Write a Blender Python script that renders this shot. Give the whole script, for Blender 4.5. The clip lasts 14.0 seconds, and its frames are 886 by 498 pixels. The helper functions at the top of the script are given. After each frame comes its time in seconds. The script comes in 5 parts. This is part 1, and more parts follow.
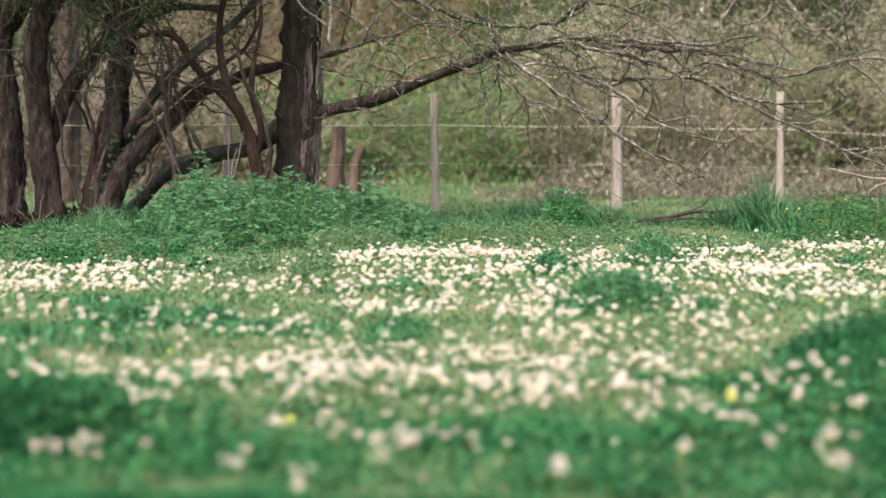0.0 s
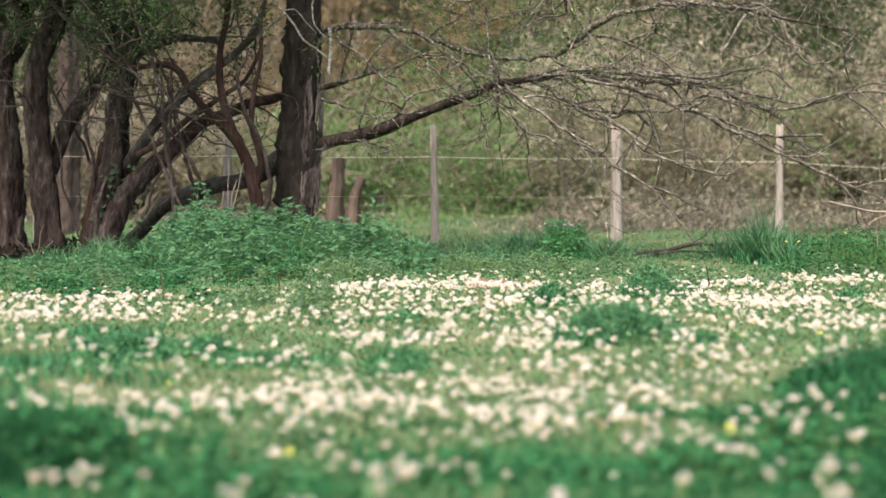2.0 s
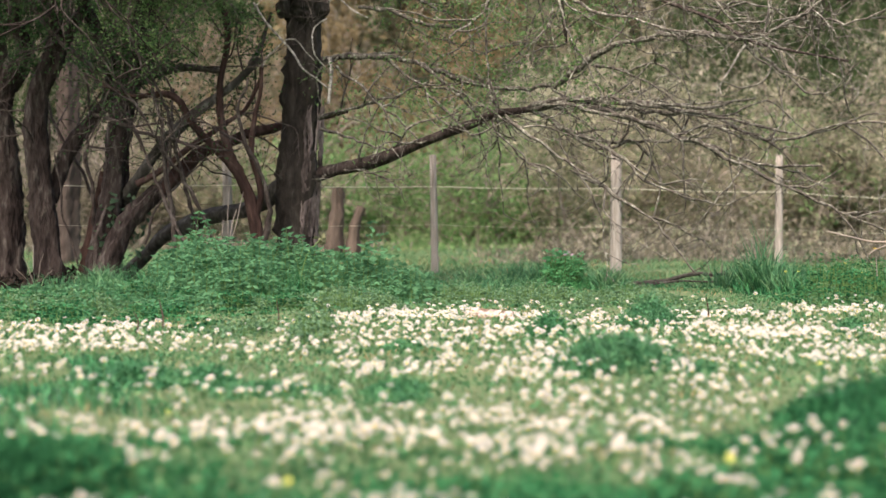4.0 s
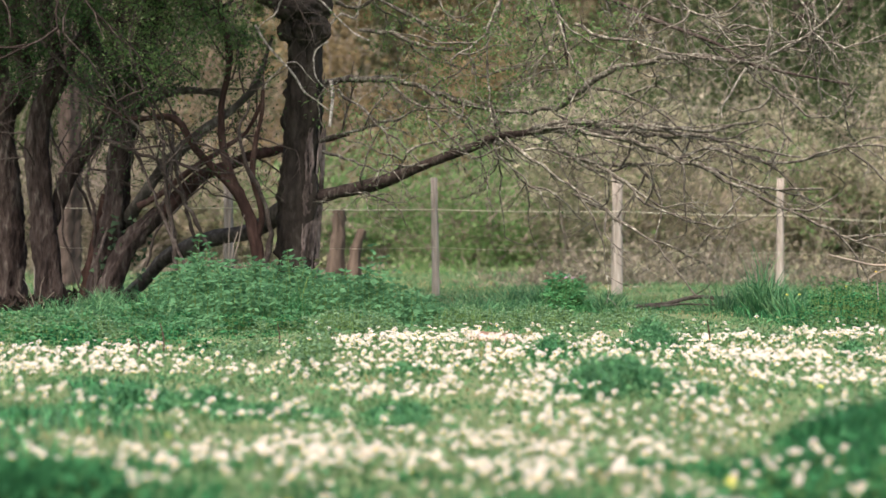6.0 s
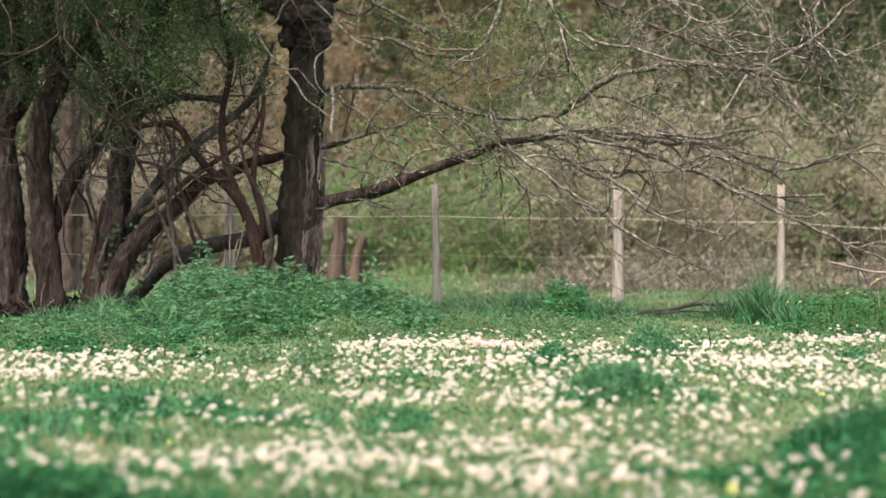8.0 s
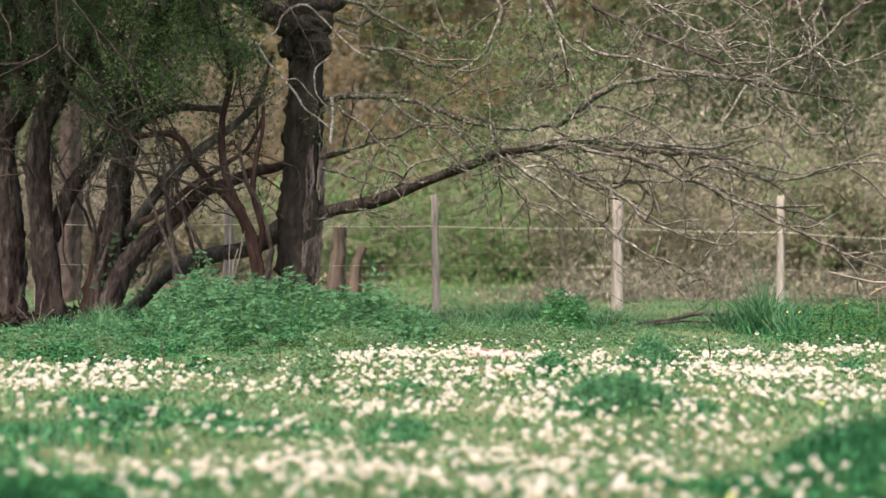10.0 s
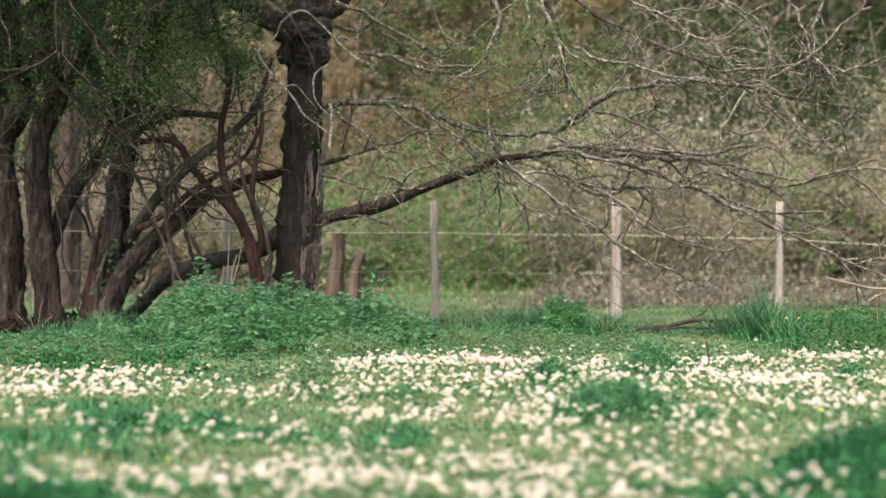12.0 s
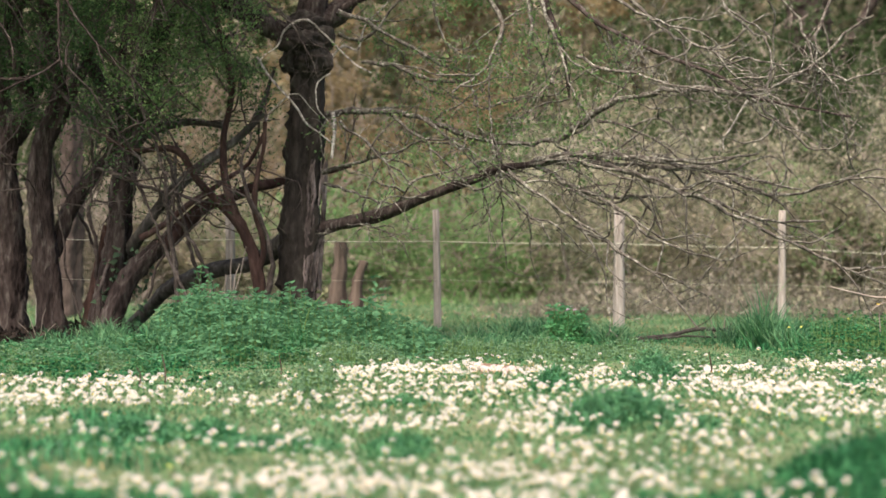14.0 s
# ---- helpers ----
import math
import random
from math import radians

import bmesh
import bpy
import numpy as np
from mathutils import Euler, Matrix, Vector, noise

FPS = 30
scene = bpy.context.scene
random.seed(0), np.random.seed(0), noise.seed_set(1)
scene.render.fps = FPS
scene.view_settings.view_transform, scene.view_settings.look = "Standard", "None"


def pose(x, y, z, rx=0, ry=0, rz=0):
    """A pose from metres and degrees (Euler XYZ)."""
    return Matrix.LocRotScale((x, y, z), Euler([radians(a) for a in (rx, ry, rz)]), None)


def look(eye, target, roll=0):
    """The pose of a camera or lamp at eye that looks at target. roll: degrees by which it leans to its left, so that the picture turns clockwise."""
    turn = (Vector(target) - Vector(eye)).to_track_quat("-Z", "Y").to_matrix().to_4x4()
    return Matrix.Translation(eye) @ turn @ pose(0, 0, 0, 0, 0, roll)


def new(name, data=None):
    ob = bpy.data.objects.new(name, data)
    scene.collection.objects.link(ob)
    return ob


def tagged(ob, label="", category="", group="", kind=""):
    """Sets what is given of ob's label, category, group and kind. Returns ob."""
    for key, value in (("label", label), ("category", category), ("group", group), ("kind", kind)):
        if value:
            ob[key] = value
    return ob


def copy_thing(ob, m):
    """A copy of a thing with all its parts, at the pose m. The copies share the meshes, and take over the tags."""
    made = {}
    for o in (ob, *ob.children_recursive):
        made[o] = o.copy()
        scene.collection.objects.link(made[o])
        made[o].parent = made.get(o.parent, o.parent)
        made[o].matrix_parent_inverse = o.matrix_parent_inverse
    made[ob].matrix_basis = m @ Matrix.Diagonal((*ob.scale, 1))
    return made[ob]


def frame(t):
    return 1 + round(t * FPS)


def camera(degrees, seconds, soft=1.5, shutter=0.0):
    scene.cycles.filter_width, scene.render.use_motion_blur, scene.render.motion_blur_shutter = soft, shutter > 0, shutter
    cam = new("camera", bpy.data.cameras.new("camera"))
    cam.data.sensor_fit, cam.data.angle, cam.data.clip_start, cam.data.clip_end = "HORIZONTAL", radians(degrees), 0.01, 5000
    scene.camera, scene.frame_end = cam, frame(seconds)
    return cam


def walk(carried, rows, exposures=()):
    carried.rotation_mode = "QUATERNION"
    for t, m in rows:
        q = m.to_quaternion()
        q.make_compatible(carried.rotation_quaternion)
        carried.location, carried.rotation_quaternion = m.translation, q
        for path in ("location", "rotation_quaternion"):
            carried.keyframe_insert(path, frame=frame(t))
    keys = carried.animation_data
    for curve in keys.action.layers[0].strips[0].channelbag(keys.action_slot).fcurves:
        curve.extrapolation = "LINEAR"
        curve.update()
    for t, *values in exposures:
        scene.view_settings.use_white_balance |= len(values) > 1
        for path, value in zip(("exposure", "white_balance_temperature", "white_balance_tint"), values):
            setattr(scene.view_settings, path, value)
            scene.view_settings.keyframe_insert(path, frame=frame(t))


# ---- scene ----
# ---- camera: stands on a tripod in the meadow and tilts up slowly ----
cam = camera(22.0, 14.0, soft=1.5)
EYE = 0.75
cam.data.dof.use_dof = True
cam.data.dof.focus_distance = 16.4
cam.data.dof.aperture_fstop = 2.3
ROWS = [
    (0.0, -0.057, -2.722, 0.344), (0.5, -0.058, -2.506, 0.310), (1.0, -0.061, -2.312, 0.272), (1.5, -0.064, -2.118, 0.235),
    (2.0, -0.066, -1.920, 0.195), (2.5, -0.066, -1.718, 0.168), (3.0, -0.067, -1.506, 0.148), (5.5, -0.063, -0.746, 0.080),
    (6.0, -0.046, -0.600, 0.058), (6.5, -0.030, -0.560, 0.045), (7.0, -0.022, -0.500, 0.050), (7.5, -0.021, -0.480, 0.040),
    (8.0, -0.024, -0.430, 0.028), (10.5, -0.046, -0.150, 0.010), (11.0, -0.065, -0.138, 0.006), (11.5, -0.075, -0.088, 0.012),
    (12.0, -0.062, -0.021, 0.020), (12.5, -0.039, 0.041, 0.025), (13.0, -0.024, 0.101, 0.016), (13.5, -0.016, 0.154, 0.012),
    (14.0, 0.000, 0.199, 0.000),
]
walk(cam, [(t, pose(0, 0, EYE, 90 + pitch, roll, yaw)) for t, yaw, pitch, roll in ROWS], [(0.0, 1.54, 7250, 22), (14.0, 1.54, 7250, 22)])

# ---- light: bright overcast spring day ----
world = bpy.data.worlds.new("overcast")
scene.world = world
world.use_nodes = True
wn = world.node_tree.nodes
sky = wn.new("ShaderNodeTexSky")
sky.sky_type, sky.sun_disc = "NISHITA", False
sky.sun_elevation, sky.sun_rotation = radians(60), radians(204)
sky.air_density, sky.dust_density, sky.ozone_density = 1.0, 4.0, 1.0
wn["Background"].inputs["Strength"].default_value = 0.10
world.node_tree.links.new(sky.outputs[0], wn["Background"].inputs["Color"])
sun = new("sun", bpy.data.lights.new("sun", "SUN"))
sun.data.energy, sun.data.angle, sun.data.color = 2.6, radians(35), (1.0, 0.95, 0.86)
sun.matrix_world = look((0, 0, 30), (7, 16, 0))


# ---- materials ----
def shader(name, stops, rough=0.85, scale=6.0, fine=60.0, bump=0.0, island=0.0, translucent=0.0, spec=0.25, stretch=(1, 1, 1)):
    """Colour ramp over two scales of noise, mixed with a random value per loose piece, with fine relief."""
    mat = bpy.data.materials.new(name)
    mat.use_nodes = True
    nt = mat.node_tree
    n, link = nt.nodes, nt.links.new
    bsdf = n["Principled BSDF"]
    co = n.new("ShaderNodeTexCoord")
    mp = n.new("ShaderNodeMapping")
    mp.inputs["Scale"].default_value = stretch
    link(co.outputs["Object"], mp.inputs["Vector"])
    big, small = n.new("ShaderNodeTexNoise"), n.new("ShaderNodeTexNoise")
    for tex, s, detail in ((big, scale, 4.0), (small, fine, 5.0)):
        tex.inputs["Scale"].default_value, tex.inputs["Detail"].default_value = s, detail
        link(mp.outputs[0], tex.inputs["Vector"])
    mix = n.new("ShaderNodeMath")
    mix.operation = "MULTIPLY_ADD"
    mix.inputs[1].default_value = 0.45
    link(small.outputs["Fac"], mix.inputs[0])
    half = n.new("ShaderNodeMath")
    half.operation = "MULTIPLY"
    half.inputs[1].default_value = 0.55
    link(big.outputs["Fac"], half.inputs[0])
    link(half.outputs[0], mix.inputs[2])
    value = mix.outputs[0]
    if island:
        geo = n.new("ShaderNodeNewGeometry")
        mi = n.new("ShaderNodeMix")
        mi.inputs[0].default_value = island
        link(value, mi.inputs[2])
        link(geo.outputs["Random Per Island"], mi.inputs[3])
        value = mi.outputs[0]
    ramp = n.new("ShaderNodeValToRGB")
    link(value, ramp.inputs[0])
    els = ramp.color_ramp.elements
    while len(els) < len(stops):
        els.new(0.5)
    for el, (p, c) in zip(els, stops):
        el.position, el.color = p, (*c, 1)
    link(ramp.outputs[0], bsdf.inputs["Base Color"])
    bsdf.inputs["Roughness"].default_value = rough
    bsdf.inputs["Specular IOR Level"].default_value = spec
    if bump:
        b = n.new("ShaderNodeBump")
        b.inputs["Strength"].default_value, b.inputs["Distance"].default_value = 0.9, bump
        link(mix.outputs[0], b.inputs["Height"])
        link(b.outputs[0], bsdf.inputs["Normal"])
    if translucent:
        tr, ms = n.new("ShaderNodeBsdfTranslucent"), n.new("ShaderNodeMixShader")
        link(ramp.outputs[0], tr.inputs["Color"])
        ms.inputs[0].default_value = translucent
        link(bsdf.outputs[0], ms.inputs[1])
        link(tr.outputs[0], ms.inputs[2])
        link(ms.outputs[0], n["Material Output"].inputs["Surface"])
    return mat


SOIL = shader("meadow_soil", [(0.3, (0.035, 0.065, 0.026)), (0.46, (0.055, 0.095, 0.04)), (0.58, (0.09, 0.12, 0.056)), (0.78, (0.19, 0.165, 0.105))], 0.95, 1.7, 22.0, 0.02)
GRASS = shader("meadow_grass", [(0.25, (0.022, 0.10, 0.042)), (0.44, (0.05, 0.165, 0.067)), (0.58, (0.105, 0.22, 0.095)), (0.72, (0.19, 0.245, 0.12)), (0.88, (0.28, 0.265, 0.15))], 0.6, 1.6, 9.0, 0, 0.4, 0.25)
LUSH = shader("lush_grass", [(0.3, (0.005, 0.05, 0.022)), (0.46, (0.010, 0.11, 0.043)), (0.58, (0.025, 0.2, 0.075)), (0.74, (0.08, 0.29, 0.11))], 0.55, 2.2, 12.0, 0, 0.4, 0.2)
# FRONTGRASS colours at about three quarters, for the near mounds.
DEEPGRASS = shader("darker_deep_grass", [(0.3, (0.006, 0.048, 0.019)), (0.45, (0.011, 0.083, 0.032)), (0.58, (0.021, 0.125, 0.048)), (0.74, (0.04, 0.17, 0.068))], 0.8, 1.3, 9.0, 0, 0.2, 0.3, 0.1)
FRONTGRASS = shader("deep_green_grass", [(0.3, (0.007, 0.062, 0.024)), (0.45, (0.013, 0.112, 0.042)), (0.58, (0.026, 0.165, 0.063)), (0.74, (0.05, 0.22, 0.088))], 0.8, 1.3, 9.0, 0, 0.2, 0.3, 0.1)
DRY = shader("dry_grass", [(0.25, (0.16, 0.13, 0.06)), (0.6, (0.28, 0.22, 0.11)), (0.85, (0.38, 0.31, 0.18))], 0.8, 2.0, 12.0, 0, 0.6, 0.15)
NETTLE = shader("nettle_leaf", [(0.2, (0.05, 0.155, 0.08)), (0.5, (0.078, 0.222, 0.11)), (0.8, (0.125, 0.305, 0.153))], 0.9, 1.5, 20.0, 0, 0.3, 0.45, 0.1)
WEED = shader("weed_leaf", [(0.2, (0.016, 0.085, 0.038)), (0.5, (0.036, 0.165, 0.07)), (0.8, (0.08, 0.26, 0.1))], 0.6, 2.5, 20.0, 0, 0.5, 0.2)
HERB = shader("creeping_herb", [(0.2, (0.04, 0.11, 0.06)), (0.5, (0.08, 0.18, 0.095)), (0.8, (0.15, 0.26, 0.14))], 0.7, 2.5, 20.0, 0, 0.5, 0.2)
FRONTLEAF = shader("lush_herb_leaf", [(0.3, (0.008, 0.07, 0.028)), (0.47, (0.016, 0.12, 0.048)), (0.58, (0.03, 0.165, 0.066)), (0.74, (0.06, 0.21, 0.088))], 0.75, 3.0, 15.0, 0, 0.3, 0.3, 0.1)
TUSSOCK = shader("tussock_grass", [(0.25, (0.028, 0.11, 0.055)), (0.45, (0.06, 0.2, 0.09)), (0.65, (0.11, 0.28, 0.13)), (0.85, (0.23, 0.33, 0.17))], 0.6, 3.0, 12.0, 0, 0.5, 0.35)
CLUMP = shader("bright_clump_leaf", [(0.2, (0.05, 0.24, 0.1)), (0.5, (0.08, 0.32, 0.13)), (0.8, (0.13, 0.4, 0.17))], 0.7, 2.0, 15.0, 0, 0.4, 0.45)
IVY = shader("ivy_leaf", [(0.2, (0.04, 0.09, 0.05)), (0.5, (0.07, 0.14, 0.075)), (0.8, (0.12, 0.2, 0.11))], 0.7, 3.0, 20.0, 0, 0.5, 0.25)
LEMON = shader("lemon_petal", [(0.3, (0.4, 0.42, 0.07)), (0.7, (0.5, 0.52, 0.12))], 0.7, 10.0, 80.0)
BUD = shader("pale_bud", [(0.3, (0.12, 0.14, 0.07)), (0.7, (0.19, 0.2, 0.11))], 0.8, 8.0, 40.0)
STALK = shader("green_stalk", [(0.3, (0.05, 0.13, 0.04)), (0.7, (0.11, 0.2, 0.06))], 0.7, 4.0, 30.0)
PETAL = shader("white_petal", [(0.2, (0.36, 0.35, 0.33)), (0.5, (0.42, 0.41, 0.388)), (0.8, (0.49, 0.48, 0.455))], 0.8, 3.0, 40.0, 0, 0.4, 0.2)
YOLK = shader("yellow_centre", [(0.3, (0.75, 0.5, 0.03)), (0.7, (0.85, 0.62, 0.06))], 0.8, 10.0, 80.0)
MAUVE = shader("mauve_petal", [(0.3, (0.3, 0.22, 0.3)), (0.7, (0.46, 0.37, 0.45))], 0.8, 10.0, 80.0, 0, 0.5)
RIDGE = shader("shaggy_bark", [(0.36, (0.04, 0.034, 0.03)), (0.46, (0.10, 0.083, 0.075)), (0.55, (0.19, 0.16, 0.148)), (0.65, (0.32, 0.28, 0.26))], 0.95, 9.0, 30.0, 0.02, 0, 0, 0.15, (1, 1, 0.35))
MOSSBARK = shader("mossy_bark", [(0.34, (0.015, 0.013, 0.0113)), (0.46, (0.029, 0.0255, 0.0215)), (0.56, (0.044, 0.040, 0.033)), (0.7, (0.09, 0.086, 0.072))], 0.95, 6.0, 28.0, 0.06, 0, 0, 0.15, (1, 1, 0.35))
DARKBARK = shader("dark_bark", [(0.36, (0.018, 0.0142, 0.0125)), (0.45, (0.031, 0.0235, 0.0205)), (0.55, (0.055, 0.045, 0.039)), (0.66, (0.125, 0.115, 0.10))], 0.95, 9.0, 34.0, 0.07, 0, 0, 0.15, (1, 1, 0.3))
GREYBARK = shader("grey_bark", [(0.36, (0.035, 0.032, 0.027)), (0.48, (0.06, 0.056, 0.047)), (0.58, (0.10, 0.096, 0.082)), (0.7, (0.2, 0.2, 0.17))], 0.95, 6.0, 26.0, 0.04, 0, 0, 0.15, (1, 1, 0.4))
REDBARK = shader("reddish_bark", [(0.36, (0.03, 0.018, 0.015)), (0.48, (0.05, 0.029, 0.023)), (0.6, (0.085, 0.053, 0.043)), (0.72, (0.13, 0.1, 0.082))], 0.9, 6.0, 30.0, 0.03, 0, 0, 0.2, (1, 1, 0.3))
LICHEN = shader("lichen_twig", [(0.37, (0.034, 0.029, 0.025)), (0.46, (0.074, 0.067, 0.056)), (0.54, (0.135, 0.133, 0.109)), (0.63, (0.33, 0.34, 0.285))], 0.95, 22.0, 55.0, 0.01)
TWIG = shader("brown_twig", [(0.34, (0.03, 0.024, 0.020)), (0.5, (0.064, 0.052, 0.044)), (0.6, (0.115, 0.1, 0.087)), (0.72, (0.18, 0.168, 0.148))], 0.9, 6.0, 30.0)
SPRING = shader("spring_leaf", [(0.2, (0.024, 0.058, 0.024)), (0.5, (0.042, 0.096, 0.036)), (0.8, (0.085, 0.155, 0.06))], 0.8, 1.2, 12.0, 0, 0.55, 0.4, 0.15)
YOUNG = shader("young_leaf", [(0.2, (0.06, 0.13, 0.045)), (0.5, (0.1, 0.2, 0.07)), (0.8, (0.17, 0.27, 0.1))], 0.7, 1.2, 12.0, 0, 0.55, 0.5)
BUDLEAF = shader("bursting_leaf", [(0.2, (0.08, 0.2, 0.05)), (0.5, (0.13, 0.3, 0.08)), (0.8, (0.22, 0.38, 0.12))], 0.7, 1.2, 12.0, 0, 0.5, 0.5)
PALE = shader("pale_lichen", [(0.36, (0.09, 0.085, 0.072)), (0.46, (0.2, 0.195, 0.17)), (0.54, (0.38, 0.375, 0.33)), (0.62, (0.56, 0.56, 0.5))], 0.95, 22.0, 55.0, 0.01)
SALLOW = shader("pale_thicket_leaf", [(0.36, (0.13, 0.17, 0.09)), (0.45, (0.255, 0.28, 0.175)), (0.54, (0.40, 0.39, 0.27)), (0.64, (0.53, 0.505, 0.395))], 0.8, 1.5, 8.0, 0, 0.2, 0.6)
OLIVE = shader("olive_thicket_leaf", [(0.37, (0.10, 0.165, 0.078)), (0.45, (0.205, 0.235, 0.14)), (0.54, (0.285, 0.275, 0.185)), (0.64, (0.38, 0.335, 0.245))], 0.8, 1.2, 6.0, 0, 0.2, 0.58)
RUSSET = shader("russet_thicket_leaf", [(0.37, (0.11, 0.15, 0.08)), (0.46, (0.19, 0.18, 0.115)), (0.55, (0.27, 0.22, 0.155)), (0.64, (0.34, 0.28, 0.205))], 0.8, 1.0, 6.0, 0, 0.2, 0.58)
FRESH = shader("fresh_thicket_leaf", [(0.37, (0.085, 0.2, 0.07)), (0.46, (0.14, 0.28, 0.102)), (0.55, (0.205, 0.32, 0.14)), (0.64, (0.26, 0.29, 0.17))], 0.8, 1.5, 8.0, 0, 0.2, 0.58)
# Near-black stops put the shade at the trunk feet into the leaves.
SHADELITTER = shader("shaded_litter", [(0.3, (0.010, 0.008, 0.006)), (0.5, (0.02, 0.015, 0.011)), (0.7, (0.042, 0.032, 0.024))], 0.95, 3.0, 20.0, 0, 0.5)
TANGLE = shader("brown_tangle", [(0.37, (0.10, 0.10, 0.068)), (0.46, (0.15, 0.142, 0.104)), (0.55, (0.205, 0.188, 0.145)), (0.64, (0.28, 0.262, 0.208))], 0.9, 1.2, 6.0, 0, 0.25, 0.5)
STEM = shader("thicket_stem", [(0.3, (0.17, 0.148, 0.12)), (0.55, (0.245, 0.218, 0.18)), (0.75, (0.34, 0.312, 0.26))], 0.95, 4.0, 30.0)
DARKLEAF = shader("dark_thicket_leaf", [(0.2, (0.03, 0.055, 0.022)), (0.5, (0.048, 0.082, 0.031)), (0.8, (0.075, 0.12, 0.045))], 0.8, 0.4, 6.0, 0, 0.25, 0.5)
AMBER = shader("amber_thicket_leaf", [(0.2, (0.17, 0.14, 0.075)), (0.5, (0.23, 0.185, 0.1)), (0.8, (0.3, 0.25, 0.14))], 0.8, 0.9, 6.0, 0, 0.3, 0.58)
POST = shader("weathered_post", [(0.36, (0.12, 0.11, 0.092)), (0.48, (0.24, 0.225, 0.195)), (0.58, (0.32, 0.305, 0.27)), (0.68, (0.42, 0.405, 0.36))], 0.9, 5.0, 40.0, 0.012, 0, 0, 0.2, (1, 1, 0.12))
WIRE = shader("pale_tape", [(0.3, (0.42, 0.44, 0.33)), (0.7, (0.56, 0.58, 0.45))], 0.6, 5.0, 50.0)
FARBARK = shader("far_bark", [(0.36, (0.045, 0.036, 0.031)), (0.5, (0.066, 0.054, 0.047)), (0.64, (0.095, 0.08, 0.07))], 0.95, 4.0, 20.0, 0.04, 0, 0, 0.15, (1, 1, 0.25))
ROTTEN = shader("rotten_wood", [(0.36, (0.05, 0.04, 0.032)), (0.5, (0.085, 0.068, 0.055)), (0.64, (0.13, 0.105, 0.085))], 0.95, 6.0, 30.0, 0.05, 0, 0, 0.15, (1, 1, 0.12))
EARTH = shader("bare_earth", [(0.3, (0.10, 0.062, 0.042)), (0.55, (0.165, 0.108, 0.075)), (0.75, (0.23, 0.16, 0.115))], 0.95, 9.0, 60.0, 0.015)
FAR = shader("far_wood_floor", [(0.3, (0.085, 0.09, 0.055)), (0.5, (0.12, 0.12, 0.075)), (0.7, (0.155, 0.15, 0.1))], 0.95, 0.35, 3.0, 0.1)


# ---- mesh helpers ----
rng = np.random.default_rng(11)


def from_arrays(name, verts, quads=None, tris=None):
    """A mesh from numpy arrays of corners and faces."""
    me = bpy.data.meshes.new(name)
    quads = np.zeros((0, 4), int) if quads is None else quads
    tris = np.zeros((0, 3), int) if tris is None else tris
    me.vertices.add(len(verts))
    me.vertices.foreach_set("co", np.ascontiguousarray(verts, dtype=np.float32).ravel())
    loops = np.concatenate([quads.ravel(), tris.ravel()]).astype(np.int32)
    me.loops.add(len(loops))
    me.loops.foreach_set("vertex_index", loops)
    sizes = np.concatenate([np.full(len(quads), 4), np.full(len(tris), 3)])
    me.polygons.add(len(sizes))
    me.polygons.foreach_set("loop_start", np.concatenate([[0], np.cumsum(sizes)[:-1]]).astype(np.int32))
    me.update(calc_edges=True)
    me.validate()
    return me


def mesh_part(name, me, materials, parent=None, label="", smooth=True):
    ob = new(name, me)
    for m in materials if isinstance(materials, (list, tuple)) else [materials]:
        me.materials.append(m)
    if smooth:
        me.polygons.foreach_set("use_smooth", np.ones(len(me.polygons), dtype=bool))
    if parent is not None:
        ob.parent = parent
    return tagged(ob, label)


def part(name, bm, materials, parent=None, label="", smooth=True):
    me = bpy.data.meshes.new(name)
    bm.to_mesh(me)
    bm.free()
    return mesh_part(name, me, materials, parent, label, smooth)


def smooth_line(points, step):
    """Catmull-Rom through the points, resampled about every step metres; t along it from 0 to 1."""
    p = np.array(points, float)
    p = np.vstack([2 * p[0] - p[1], p, 2 * p[-1] - p[-2]])
    out = []
    for i in range(1, len(p) - 2):
        n = max(2, int(np.linalg.norm(p[i + 1] - p[i]) / step))
        t = np.linspace(0, 1, n, endpoint=False)[:, None]
        out.append(0.5 * (2 * p[i] + (p[i + 1] - p[i - 1]) * t + (2 * p[i - 1] - 5 * p[i] + 4 * p[i + 1] - p[i + 2]) * t ** 2 + (3 * p[i] - p[i - 1] - 3 * p[i + 1] + p[i + 2]) * t ** 3))
    out.append(p[-2][None])
    return np.vstack(out)


